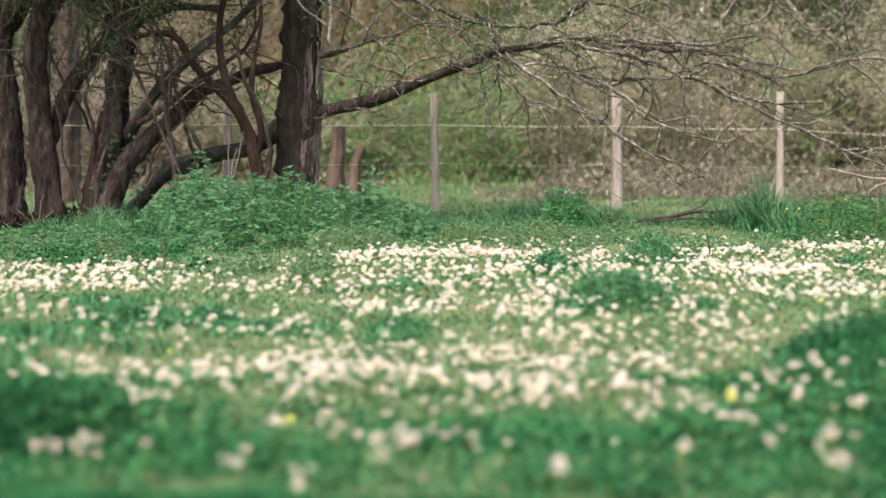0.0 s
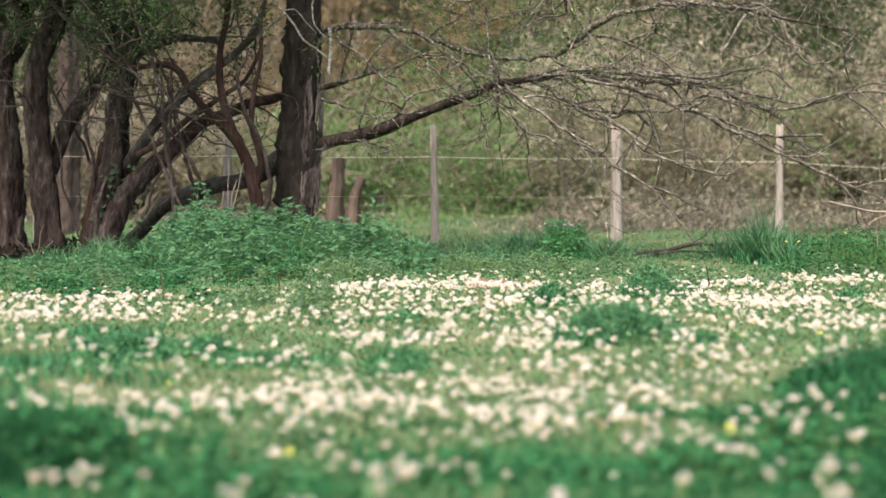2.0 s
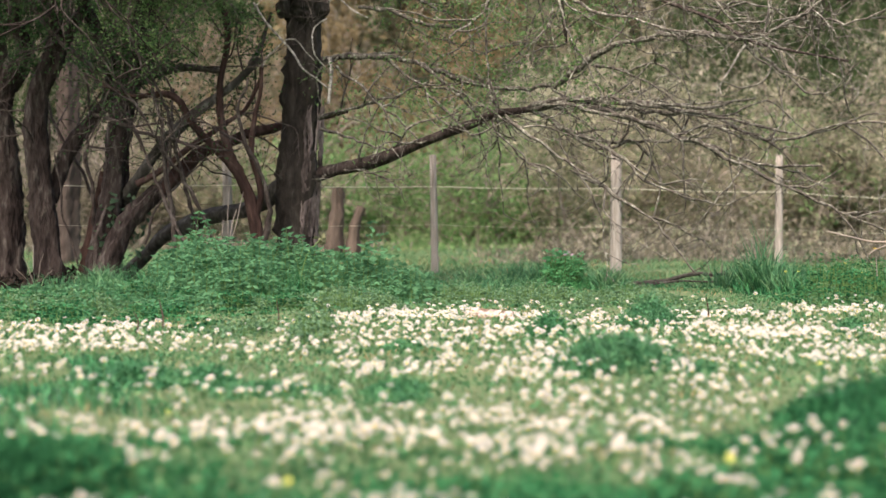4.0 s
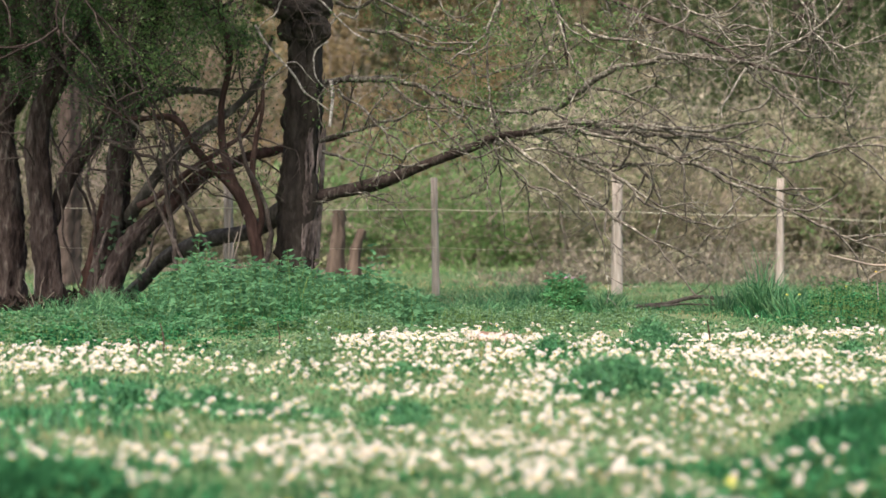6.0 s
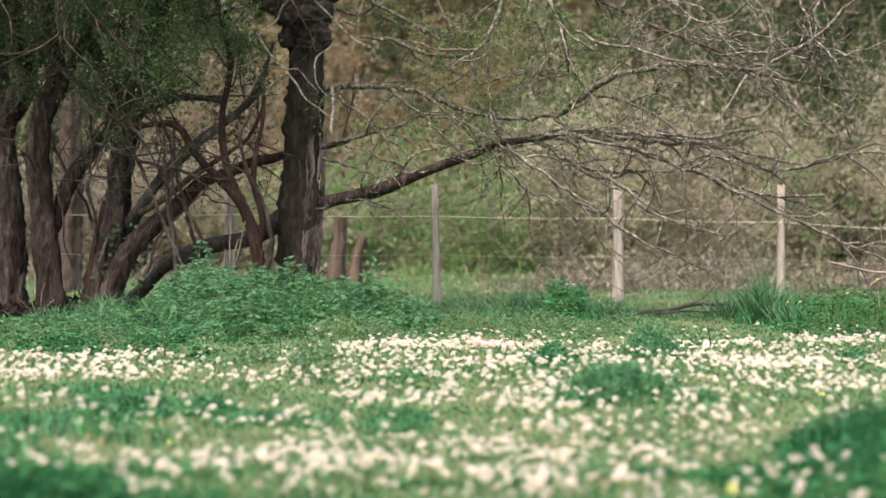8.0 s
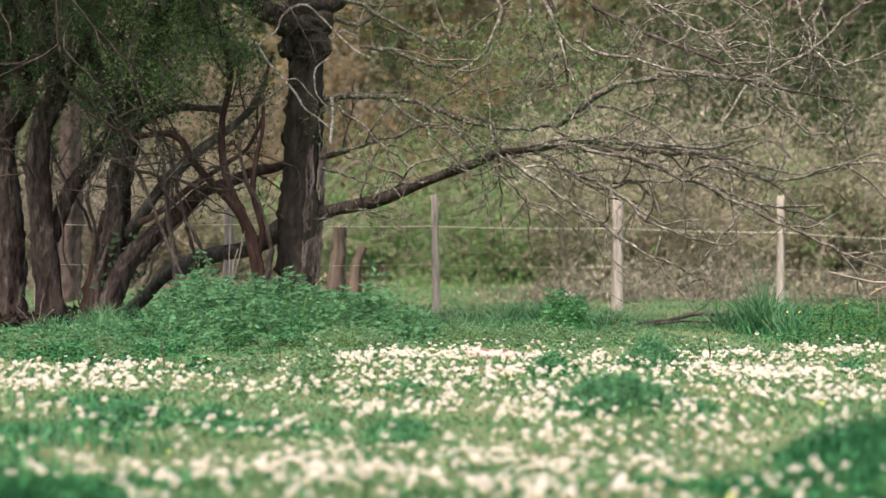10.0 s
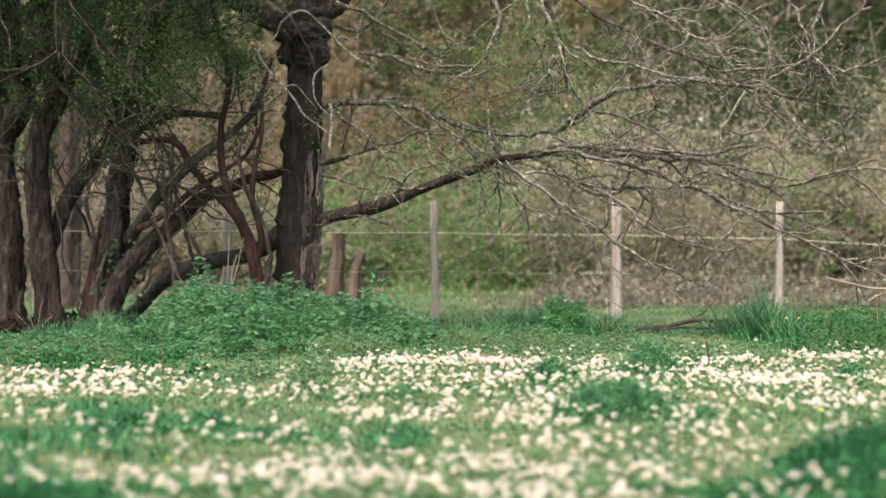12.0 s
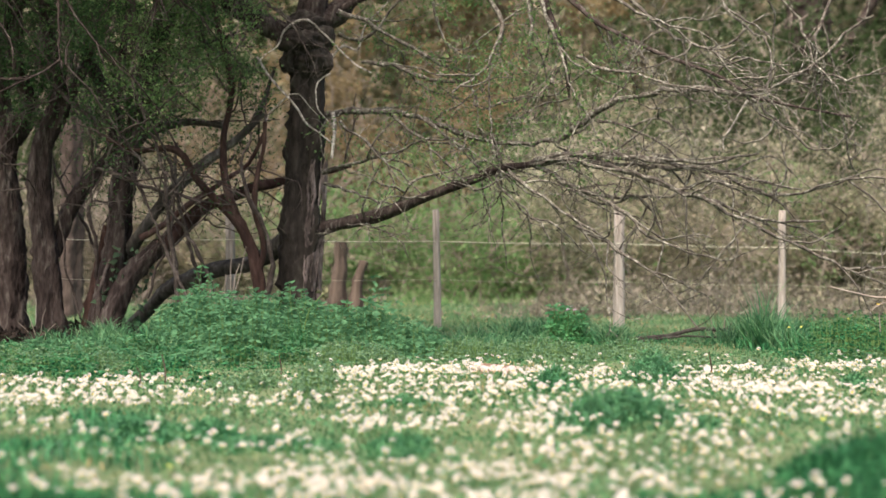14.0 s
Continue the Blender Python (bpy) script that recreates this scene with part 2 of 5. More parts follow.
class Tubes:
    """Gathers many tapered round stems into one mesh."""

    def __init__(self):
        self.v, self.q, self.n = [], [], 0

    def add(self, line, radii, sides=6, rough=0.0):
        line = np.asarray(line, float)
        m = len(line)
        tan = np.gradient(line, axis=0)
        tan /= np.linalg.norm(tan, axis=1)[:, None] + 1e-9
        ref = np.array([0.0, 1.0, 0.0]) if abs(tan[m // 2][1]) < 0.8 else np.array([1.0, 0.0, 0.0])
        a = np.cross(tan, ref)
        a /= np.linalg.norm(a, axis=1)[:, None] + 1e-9
        b = np.cross(tan, a)
        ang = np.linspace(0, 2 * np.pi, sides, endpoint=False)
        r = np.broadcast_to(np.asarray(radii, float), (m,))[:, None]
        if rough:
            lobe = 1 + rough * (0.5 * np.sin(3 * ang + rng.uniform(0, 6)) + 0.5 * np.sin(5 * ang + rng.uniform(0, 6)))[None, :]
            r = r * lobe * (1 + rough * rng.normal(0, 0.45, (m, sides)))
        else:
            r = np.repeat(r, sides, 1)
        ring = line[:, None, :] + r[:, :, None] * (np.cos(ang)[None, :, None] * a[:, None, :] + np.sin(ang)[None, :, None] * b[:, None, :])
        self.v.append(ring.reshape(-1, 3))
        i = np.arange(m - 1)[:, None] * sides
        j = np.arange(sides)[None, :]
        k = (j + 1) % sides
        self.q.append(self.n + np.stack([i + j, i + k, i + sides + k, i + sides + j], -1).reshape(-1, 4))
        self.n += m * sides

    def mesh(self, name):
        return from_arrays(name, np.vstack(self.v), np.vstack(self.q))


def unit(v):
    return v / (np.linalg.norm(v, axis=-1, keepdims=True) + 1e-9)


def far_leaf_mesh(name, at, along, length, width):
    """Small flat pointed leaves for distant bushes: one triangle each."""
    n = len(at)
    along = unit(along)
    side = unit(np.cross(along, rng.normal(0, 1, (n, 3))))
    length, width = np.broadcast_to(length, n)[:, None], np.broadcast_to(width, n)[:, None]
    v = np.stack([at + side * width * 0.5, at + along * length, at - side * width * 0.5], 1).reshape(-1, 3)
    return from_arrays(name, v, None, np.arange(n)[:, None] * 3 + np.arange(3)[None, :])


def leaf_mesh(name, at, along, length, width, fold=0.25):
    """Pointed, folded leaves as kites with a midrib: six corners, four faces each."""
    n = len(at)
    along = unit(along)
    side = unit(np.cross(along, rng.normal(0, 1, (n, 3))))
    up = np.cross(side, along)
    length, width = np.broadcast_to(length, n)[:, None], np.broadcast_to(width, n)[:, None]
    mid = at + along * length * 0.45 - up * length * 0.02
    tip = at + along * length - up * length * 0.12
    left, right = mid + side * width * 0.5 + up * width * fold, mid - side * width * 0.5 + up * width * fold
    v = np.stack([at, left, tip, right, mid], 1).reshape(-1, 3)
    b = np.arange(n)[:, None] * 5
    t = np.concatenate([b + [0, 4, 1], b + [1, 4, 2], b + [2, 4, 3], b + [3, 4, 0]])
    return from_arrays(name, v, None, t)


def blade_mesh(name, root, height, lean, width):
    """Bent grass blades: two base corners, two at the knee, one tip."""
    n = len(root)
    a = rng.uniform(0, 2 * np.pi, n)
    out = np.stack([np.cos(a), np.sin(a), np.zeros(n)], 1)
    s = rng.uniform(0, 2 * np.pi, n)
    side = np.stack([np.cos(s), np.sin(s), np.zeros(n)], 1) * (width / 2)[:, None]
    up = np.array([0, 0, 1.0])
    knee = root + up * (height * 0.6)[:, None] + out * (height * lean * 0.35)[:, None]
    tip = root + up * (height * (1 - 0.25 * lean))[:, None] + out * (height * lean)[:, None]
    v = np.stack([root - side, root + side, knee - side * 0.8, knee + side * 0.8, tip], 1).reshape(-1, 3)
    b = np.arange(n)[:, None] * 5
    return from_arrays(name, v, b + [0, 1, 3, 2], b + [2, 3, 4])


def swell(x, y):
    """Height of the meadow: soft hummocks, and a wooded bank far behind."""
    x, y = np.asarray(x, float), np.asarray(y, float)
    z = 0.018 * np.sin(1.7 * x + 0.6 * y) + 0.014 * np.sin(2.9 * y - 1.1 * x + 1.0) + 0.008 * np.sin(6.1 * x + 4.3 * y)
    s = np.clip((y - 44) / 58, 0, 1)
    return z + 19.5 * s * s * (3 - 2 * s)


def in_view(n, y0, y1, power=1.0, margin=0.6):
    """Random places on the meadow between two distances, within a wedge wider than the lens sees."""
    y = y0 + (y1 - y0) * rng.uniform(0, 1, n) ** power
    return rng.uniform(-1, 1, n) * (0.2 * y + margin), y


def bump_sum(x, y, blobs):
    """Soft elliptical patches: centre x, y, half-widths, weight."""
    out = np.zeros(len(x))
    for cx, cy, rx, ry, w in blobs:
        out = np.maximum(out, w * np.clip(1.6 * (1 - ((x - cx) / rx) ** 2 - ((y - cy) / ry) ** 2), 0, 1))
    return out


def patchy(x, y, scale, seed):
    return np.array([noise.noise(Vector((a * scale, b * scale, seed))) for a, b in zip(x, y)])


# ---- ground ----
def build_ground():
    ys = np.concatenate([np.linspace(-60, 2, 10), np.linspace(2.5, 30, 140), np.linspace(31, 104, 56), np.geomspace(115, 1500, 10)])
    xs = np.concatenate([-np.geomspace(1500, 9, 14), np.linspace(-8, 8, 90), np.geomspace(9, 1500, 14)])
    gx, gy = np.meshgrid(xs, ys)
    v = np.stack([gx, gy, swell(gx, gy)], -1).reshape(-1, 3)
    w = len(xs)
    i = (np.arange(len(ys) - 1)[:, None] * w + np.arange(w - 1)[None, :]).reshape(-1, 1)
    me = from_arrays("ground", v, np.hstack([i, i + 1, i + w + 1, i + w]))
    ob = mesh_part("ground", me, [SOIL, FAR])
    far = np.array([p.center.y > 41 for p in me.polygons], dtype=np.int32)
    me.polygons.foreach_set("material_index", far)
    tagged(ob, "uneven meadow soil with thin olive turf and bare patches", "ground", kind="structure")


build_ground()

# ---- trees ----
class Tree:
    def __init__(self, name, label, bark, limb_bark, twig_mat, seed):
        self.ob = tagged(new(name), label, "tree", "trees by the fence")
        self.bark, self.limb_bark, self.twig_mat = bark, limb_bark, twig_mat
        self.rng = np.random.default_rng(seed)
        self.lines, self.tips, self.twigs = [], [], Tubes()
        self.kink, self.follow = 0.17, 0.6


def jitter(line, amount):
    """Slow crooked wander of a limb, none at its foot."""
    k = rng.normal(0, 1, (len(line) // 4 + 3, 3))
    x = np.linspace(0, len(k) - 1, len(line))
    wob = np.stack([np.interp(x, np.arange(len(k)), k[:, c]) for c in range(3)], 1)
    return line + wob * amount * np.linspace(0, 1, len(line))[:, None] ** 0.5


def trunk(tree, r0, r1, *points):
    line = smooth_line(points, 0.055)
    t = np.linspace(0, 1, len(line))
    radii = r1 + (r0 - r1) * (1 - t) ** 1.6
    radii = radii * (1 + 0.06 * np.sin(t * 19 + r0 * 70) + 0.25 * np.clip(1 - t * 6, 0, 1))
    tubes = Tubes()
    tubes.add(line, radii, 30, 0.2)
    ob = mesh_part("trunk", tubes.mesh("trunk"), tree.bark, tree.ob)
    tree.lines.append((line, r1, r1, ob))


def limb(tree, r0, r1, *points, bark=None):
    line = jitter(smooth_line(points, 0.08), min(0.02, 0.008 + r0 * 0.1))
    t = np.linspace(0, 1, len(line))
    tubes = Tubes()
    thin = r0 < 0.028
    if thin:
        line[1:] += rng.normal(0, 0.009, (len(line) - 1, 3))
    radii = (r0 + (r1 - r0) * t + (0.001 if thin else 0)) * (1 + 0.10 * np.sin(t * len(line) * 0.55 + r0 * 900)) * (rng.uniform(0.78, 1.25, len(line)) if thin else 1)
    tubes.add(line, radii, 10 if r0 > 0.05 else 6, 0.12)
    ob = mesh_part("limb", tubes.mesh("limb"), (bark or tree.limb_bark) if r0 > 0.028 else tree.twig_mat, tree.ob)
    tree.lines.append((line, r0, r1, ob))


def snag(tree, r0, r1, *points):
    tubes = Tubes()
    line = jitter(smooth_line(points, 0.05), 0.012)
    tubes.add(line, np.linspace(r0, r1, len(line)), 6, 0.2)
    mesh_part("dead_branch", tubes.mesh("dead_branch"), PALE, tree.ob, "pale lichen-covered dead branch")


def sprout(tree, start, way, length, radius, depth, droop):
    r = tree.rng
    n = max(4, int(length / 0.07))
    line, p, d = [start], start.copy(), way / np.linalg.norm(way)
    for i in range(n):
        d = d + r.normal(0, tree.kink, 3) + np.array([0, 0, droop])
        d /= np.linalg.norm(d)
        p = p + d * length / n
        line.append(p.copy())
    line = np.array(line)
    tree.twigs.add(line, np.linspace(radius, max(0.0015, radius * 0.35), len(line)), 4 if radius > 0.006 else 3)
    tree.tips.append(line[len(line) // 3:])
    if depth:
        for i in range(r.integers(2, 5)):
            k = r.integers(len(line) // 4, len(line))
            side = unit(d + r.normal(0, 0.75, 3) * np.array([1, 0.8, 1]))
            sprout(tree, line[k], side, length * r.uniform(0.35, 0.65), radius * 0.6, depth - 1, droop)


def grow(tree, every, length, droop=0.0, depth=2, low=0.0):
    """Twigs along all the limbs."""
    r = tree.rng
    for line, r0, r1, bearer in list(tree.lines):
        if r0 > 0.1:
            continue
        n = int(len(line) * 0.08 / every)
        for k in r.choice(np.arange(2, len(line)), min(n, len(line) - 2), replace=False):
            if line[k][2] < low:
                continue
            tan = line[min(k + 1, len(line) - 1)] - line[max(k - 1, 0)]
            way = unit(unit(tan) * tree.follow + r.normal(0, 0.6, 3) * np.array([1, 0.8, 1]))
            tree.twigs = Tubes()
            sprout(tree, line[k], way, length * r.uniform(0.45, 1.3), min(0.010, 0.5 * r0 + 0.003), depth, droop)
            mesh_part("twig", tree.twigs.mesh("twig"), tree.twig_mat, bearer)


def leaf_out(tree, count, size, material, low, high, loose=0.035, east=9.0, top=99.0):
    """Young leaves in loose tufts along the twigs, thicker towards the height named high."""
    r = tree.rng
    pts = np.vstack(tree.tips)
    keep = r.uniform(0, 1, len(pts)) < np.clip((pts[:, 2] - low) / (high - low), 0.02, 1)
    bare = (np.abs(pts[:, 0] + 1.17) < 0.30) & (pts[:, 2] > 1.9) & (pts[:, 2] < 3.1)
    pts = pts[keep & (pts[:, 0] < east) & (pts[:, 2] < top) & ~bare]
    tuft = pts[r.integers(0, len(pts), count // 5)]
    at = np.repeat(tuft, 5, 0) + r.normal(0, loose, (len(tuft) * 5, 3))
    way = r.normal(0, 1, at.shape) + np.array([0, 0, 0.3])
    mesh_part("foliage", leaf_mesh("foliage", at, way, r.uniform(0.6, 1.3, len(at)) * size, r.uniform(0.35, 0.6, len(at)) * size), material, tree.ob)


def suckers(tree, count, x0, x1, y, high):
    """Thin upright shoots from the foot of a tree."""
    r = tree.rng
    for i in range(count):
        x = r.uniform(x0, x1)
        p = np.array([x, y + r.normal(0, 0.3), -0.05])
        pts, d = [tuple(p)], np.array([r.normal(0, 0.25), r.normal(0, 0.15), 1.0])
        for k in range(6):
            d = d + r.normal(0, 0.16, 3) * np.array([1, 0.6, 0.2])
            p = p + unit(d) * high * r.uniform(0.12, 0.2)
            pts.append(tuple(p))
        limb(tree, r.uniform(0.008, 0.022), 0.005, *pts)


def spurs(tree, every):
    """Short crooked fruiting spurs on the thinner limbs."""
    r = tree.rng
    for line, r0, r1, bearer in tree.lines:
        if r0 > 0.028:
            continue
        for k in range(1, len(line) - 1):
            if r.uniform() < 0.08 / every:
                tree.twigs = Tubes()
                way = unit(r.normal(0, 1, 3) + np.array([0, 0, 0.2]))
                sprout(tree, line[k], way, r.uniform(0.08, 0.22), 0.006, 0, 0.0)
                mesh_part("spur", tree.twigs.mesh("spur"), tree.twig_mat, bearer)


def burl(tree, x, y, z, wide, high, seed):
    """A gnarled swelling with folds round it."""
    bm = bmesh.new()
    bmesh.ops.create_icosphere(bm, subdivisions=5, radius=1.0)
    off = Vector((seed * 3.1, seed * 1.7, 0))
    for v in bm.verts:
        c = v.co + off
        fold = abs(noise.noise(Vector((c.x * 0.9 + c.z * 0.5, c.y * 0.9, c.z * 1.2))))
        n = noise.noise(c * 1.5) * 0.24 + noise.noise(c * 5) * 0.05 + noise.noise(c * 16) * 0.025 - 0.4 * (0.16 - min(0.16, fold))
        v.co = v.co * (1 + n)
        v.co = Vector((v.co.x * wide, v.co.y * wide, v.co.z * high))
    part("burl", bm, MOSSBARK, tree.ob, "gnarled burl on the trunk").location = (x, y, z)


def bark_ridges(tree, x, y, r, low, high, count):
    """Shaggy pale ridges of bark down one side of a trunk."""
    g = tree.rng
    for i in range(count):
        turn = radians(g.uniform(8, 82))
        z0 = g.uniform(low, high - 0.25)
        z1 = min(high, z0 + g.uniform(0.25, 0.8))
        n = int((z1 - z0) / 0.03) + 3
        z = np.linspace(z0, z1, n)
        wob = turn + np.cumsum(g.normal(0, 0.022, n)) + 0.05 * np.sin(z * 14 + i)
        cx = x + 0.055 * np.clip(z - 0.4, -0.5, 2)
        rr = r * (1.0 + 0.10 * np.clip(0.5 - z, 0, 1))
        line = np.stack([cx + rr * np.sin(wob), y - rr * np.cos(wob), z], 1)
        tubes = Tubes()
        tubes.add(line, np.sin(np.linspace(0.25, 2.9, n)) * g.uniform(0.008, 0.016) * g.uniform(0.7, 1.3, n), 5, 0.3)
        mesh_part("bark_ridge", tubes.mesh("bark_ridge"), RIDGE, tree.ob)


def droop_sprays(tree, spots, reach, leaves, material):
    """Thin leafy branches hanging from the crown into view."""
    r = tree.rng
    tree.tips = []
    for x, y, z in spots:
        n = 16
        p, d, line = np.array([x, y, z]), np.array([r.normal(0, 0.5), r.normal(-0.1, 0.25), -0.35]), []
        for k in range(n):
            line.append(p.copy())
            d = unit(d + r.normal(0, 0.16, 3) + np.array([0, 0, -0.05]))
            p = p + d * reach * r.uniform(0.8, 1.2) / n
        line = np.array(line)
        tubes = Tubes()
        tubes.add(line, np.linspace(0.011, 0.003, n), 5, 0.1)
        ob = mesh_part("hanging_branch", tubes.mesh("hanging_branch"), TWIG, tree.ob)
        for k in range(3, n):
            tree.twigs = Tubes()
            sprout(tree, line[k], unit(r.normal(0, 1, 3) + np.array([0, 0, -0.1])), r.uniform(0.15, 0.4), 0.004, 1, -0.01)
            mesh_part("twig", tree.twigs.mesh("twig"), TWIG, ob)
    leaf_out(tree, leaves, 0.036, material, 0.0, 0.5, 0.06, 9.0)


def crown(tree, boughs, length, leaves, forward):
    """The upper crown: boughs from the tops of the highest limbs, with twigs and young leaves. Mostly unseen, added to
    shade what stands below.
    """
    r = tree.rng
    tops = [(line[-1], line[-1] - line[-3], ob) for line, r0, r1, ob in tree.lines if line[-1][2] > 3.0]
    tree.tips, tree.kink = [], 0.1
    for i in range(boughs):
        p, d, bearer = tops[i % len(tops)]
        tree.twigs = Tubes()
        way = unit(unit(d) * 0.5 + r.normal(0, 0.45, 3) + np.array([0, forward, 0.6]))
        sprout(tree, p, way, length * r.uniform(0.7, 1.2), 0.035, 3, 0.0)
        mesh_part("bough", tree.twigs.mesh("bough"), DARKBARK, bearer)
    leaf_out(tree, leaves, 0.095, SPRING, 2.9, 3.4)


def build_trees():
    old = Tree("old_tree", "old leaning tree with furrowed bark and lichen-grey branches", MOSSBARK, DARKBARK, LICHEN, 3)
    west = Tree("tree", "dark multi-stemmed tree with spring leaves", DARKBARK, DARKBARK, TWIG, 4)
    mid = Tree("tree", "dark forked tree rising from the weeds", DARKBARK, DARKBARK, TWIG, 5)
    fork = Tree("tree", "dark mossy tree forking into slender stems", DARKBARK, DARKBARK, TWIG, 6)
    arch = Tree("tree", "tree with arching crossing branches", DARKBARK, REDBARK, TWIG, 7)
    red = Tree("young_tree", "slender young tree with reddish bark", REDBARK, REDBARK, TWIG, 8)
    stub = Tree("tree_stump", "broken reddish tree stump among the stems", REDBARK, REDBARK, TWIG, 9)

    trunk(old, 0.185, 0.15, (-1.28,20.0,-0.06), (-1.27,20.0,0.23), (-1.26,20.0,0.63), (-1.24,20.0,1.12), (-1.2,20.0,1.67), (-1.18,20.0,2.11), (-1.19,20.0,2.46))
    limb(old, 0.108, 0.082, (-1.2,20.0,2.56), (-1.36,19.95,2.68), (-1.52,19.9,2.76), (-1.76,19.82,2.93), (-1.93,19.74,3.16), (-2.11,19.66,3.74))
    limb(old, 0.155, 0.12, (-1.18,20.0,2.4), (-1.24,20.0,2.6), (-1.2,20.02,2.76), (-1.13,20.05,2.95), (-1.1,20.1,3.3), (-0.98,20.2,3.94))
    limb(old, 0.105, 0.06, (-1.14,20.04,2.8), (-1.0,20.1,2.86), (-0.9,20.15,2.96), (-0.75,20.3,3.3), (-0.6,20.45,3.9))
    limb(old, 0.066, 0.030, (-1.19,20.0,0.96), (-0.9,19.8,1.03), (-0.51,19.6,1.12), (-0.12,19.4,1.26), (0.36,19.2,1.45), (0.76,19.0,1.53))
    limb(old, 0.085, 0.06, (-1.31,20.1,0.95), (-1.42,20.19,0.86), (-1.55,20.28,0.76), (-1.74,20.37,0.69), (-1.95,20.46,0.65), (-2.21,20.54,0.57), (-2.42,20.63,0.48), (-2.59,20.72,0.37), (-2.73,20.81,0.25), (-2.89,20.9,0.06), bark=GREYBARK)
    limb(old, 0.021, 0.007, (0.73,19.0,1.53), (1.01,18.86,1.6), (1.42,18.72,1.57), (1.92,18.58,1.5), (2.36,18.44,1.41), (2.89,18.3,1.3))
    limb(old, 0.024, 0.007, (0.73,19.0,1.53), (1.06,18.85,1.59), (1.51,18.7,1.58), (1.96,18.55,1.54), (2.54,18.4,1.59))
    limb(old, 0.024, 0.007, (0.76,19.0,1.53), (1.24,18.8,1.52), (1.6,18.6,1.41), (1.94,18.4,1.28), (2.33,18.2,1.08), (2.84,18.0,0.82), (3.49,17.8,0.53))
    limb(old, 0.019, 0.006, (1.24,18.8,1.55), (1.83,18.69,1.47), (2.17,18.57,1.48), (2.41,18.46,1.34), (2.71,18.34,1.25), (3.06,18.23,1.31), (3.31,18.11,1.38), (3.6,18.0,1.36))
    limb(old, 0.021, 0.007, (0.76,19.0,1.52), (1.01,18.92,1.37), (1.29,18.84,1.26), (1.52,18.76,1.24), (1.88,18.68,1.25), (2.15,18.6,1.37))
    limb(old, 0.014, 0.005, (1.09,18.6,1.0), (1.4,18.5,0.82), (1.67,18.4,0.64), (1.86,18.3,0.43), (2.05,18.2,0.19))
    limb(old, 0.016, 0.007, (1.01,18.8,1.37), (1.28,18.76,1.19), (1.61,18.72,1.23), (1.76,18.68,1.03), (1.81,18.64,0.84), (1.73,18.6,0.64))
    limb(old, 0.014, 0.005, (0.53,18.6,1.46), (0.81,18.5,1.23), (1.03,18.4,1.07), (1.3,18.3,0.91), (1.06,18.2,1.0))
    limb(old, 0.0275, 0.016, (-1.11,20.0,1.98), (-0.71,19.83,2.01), (-0.31,19.67,1.98), (0.03,19.5,1.86), (0.36,19.33,1.75), (0.69,19.17,1.71), (1.06,19.0,1.75))
    limb(old, 0.026, 0.020, (0.95,19.0,1.71), (1.22,18.8,1.91), (1.5,18.6,2.06), (1.76,18.4,2.1), (2.04,18.2,2.1))
    limb(old, 0.020, 0.007, (2.04,18.2,2.1), (2.32,18.1,2.05), (2.57,18.0,2.07), (2.78,17.9,2.19), (2.92,17.8,2.26), (3.12,17.7,2.48), (3.32,17.6,2.61))
    limb(old, 0.034, 0.009, (-0.9,19.8,2.89), (-0.12,19.62,3.26), (0.56,19.44,3.28), (1.08,19.26,2.92), (1.31,19.08,2.7), (1.62,18.9,2.51), (1.95,18.72,2.36), (2.23,18.54,2.23), (2.49,18.36,2.05), (2.78,18.18,1.95), (3.24,18.0,1.86))
    limb(old, 0.014, 0.007, (1.08,18.4,2.37), (1.27,18.3,2.25), (1.52,18.2,2.21), (1.78,18.1,2.12), (2.04,18.0,2.08))
    limb(old, 0.016, 0.004, (1.21,18.4,2.92), (1.48,18.28,2.77), (1.78,18.16,2.6), (1.95,18.04,2.45), (2.11,17.92,2.37), (2.28,17.8,2.39))
    limb(old, 0.016, 0.004, (1.77,18.0,3.18), (2.11,17.92,2.86), (2.33,17.84,2.58), (2.51,17.76,2.46), (2.55,17.68,2.26), (2.5,17.6,2.12))
    limb(old, 0.016, 0.004, (2.3,18.0,3.09), (2.67,17.9,2.77), (2.81,17.8,2.52), (2.88,17.7,2.26), (2.82,17.6,2.18))
    limb(old, 0.019, 0.007, (0.17,19.2,3.3), (0.41,19.12,2.91), (0.5,19.04,2.71), (0.45,18.96,2.51), (0.31,18.88,2.28), (0.07,18.8,2.13))
    limb(old, 0.019, 0.007, (0.69,19.0,3.18), (0.82,18.9,2.84), (0.96,18.8,2.5), (1.02,18.7,2.21), (1.13,18.6,1.93))
    limb(old, 0.011, 0.004, (2.44,18.0,2.0), (2.6,17.9,1.84), (2.76,17.8,1.68), (2.88,17.7,1.6), (2.99,17.6,1.61))
    limb(old, 0.015, 0.005, (-1.05,19.8,1.48), (-0.7,19.6,1.58), (-0.4,19.4,1.65), (-0.11,19.2,1.77))
    limb(old, 0.015, 0.005, (-1.03,19.8,1.39), (-0.7,19.6,1.28), (-0.45,19.4,1.21), (-0.26,19.2,1.35))
    limb(old, 0.017, 0.005, (-0.7,19.6,2.43), (-0.36,19.5,2.37), (-0.12,19.4,2.27), (0.22,19.3,2.21), (0.31,19.2,1.99), (0.64,19.1,2.08), (0.95,19.0,2.11))
    limb(old, 0.014, 0.005, (0.41,19.2,1.7), (0.5,19.1,1.56), (0.45,19.0,1.34), (0.68,18.9,1.15), (0.89,18.8,0.91))
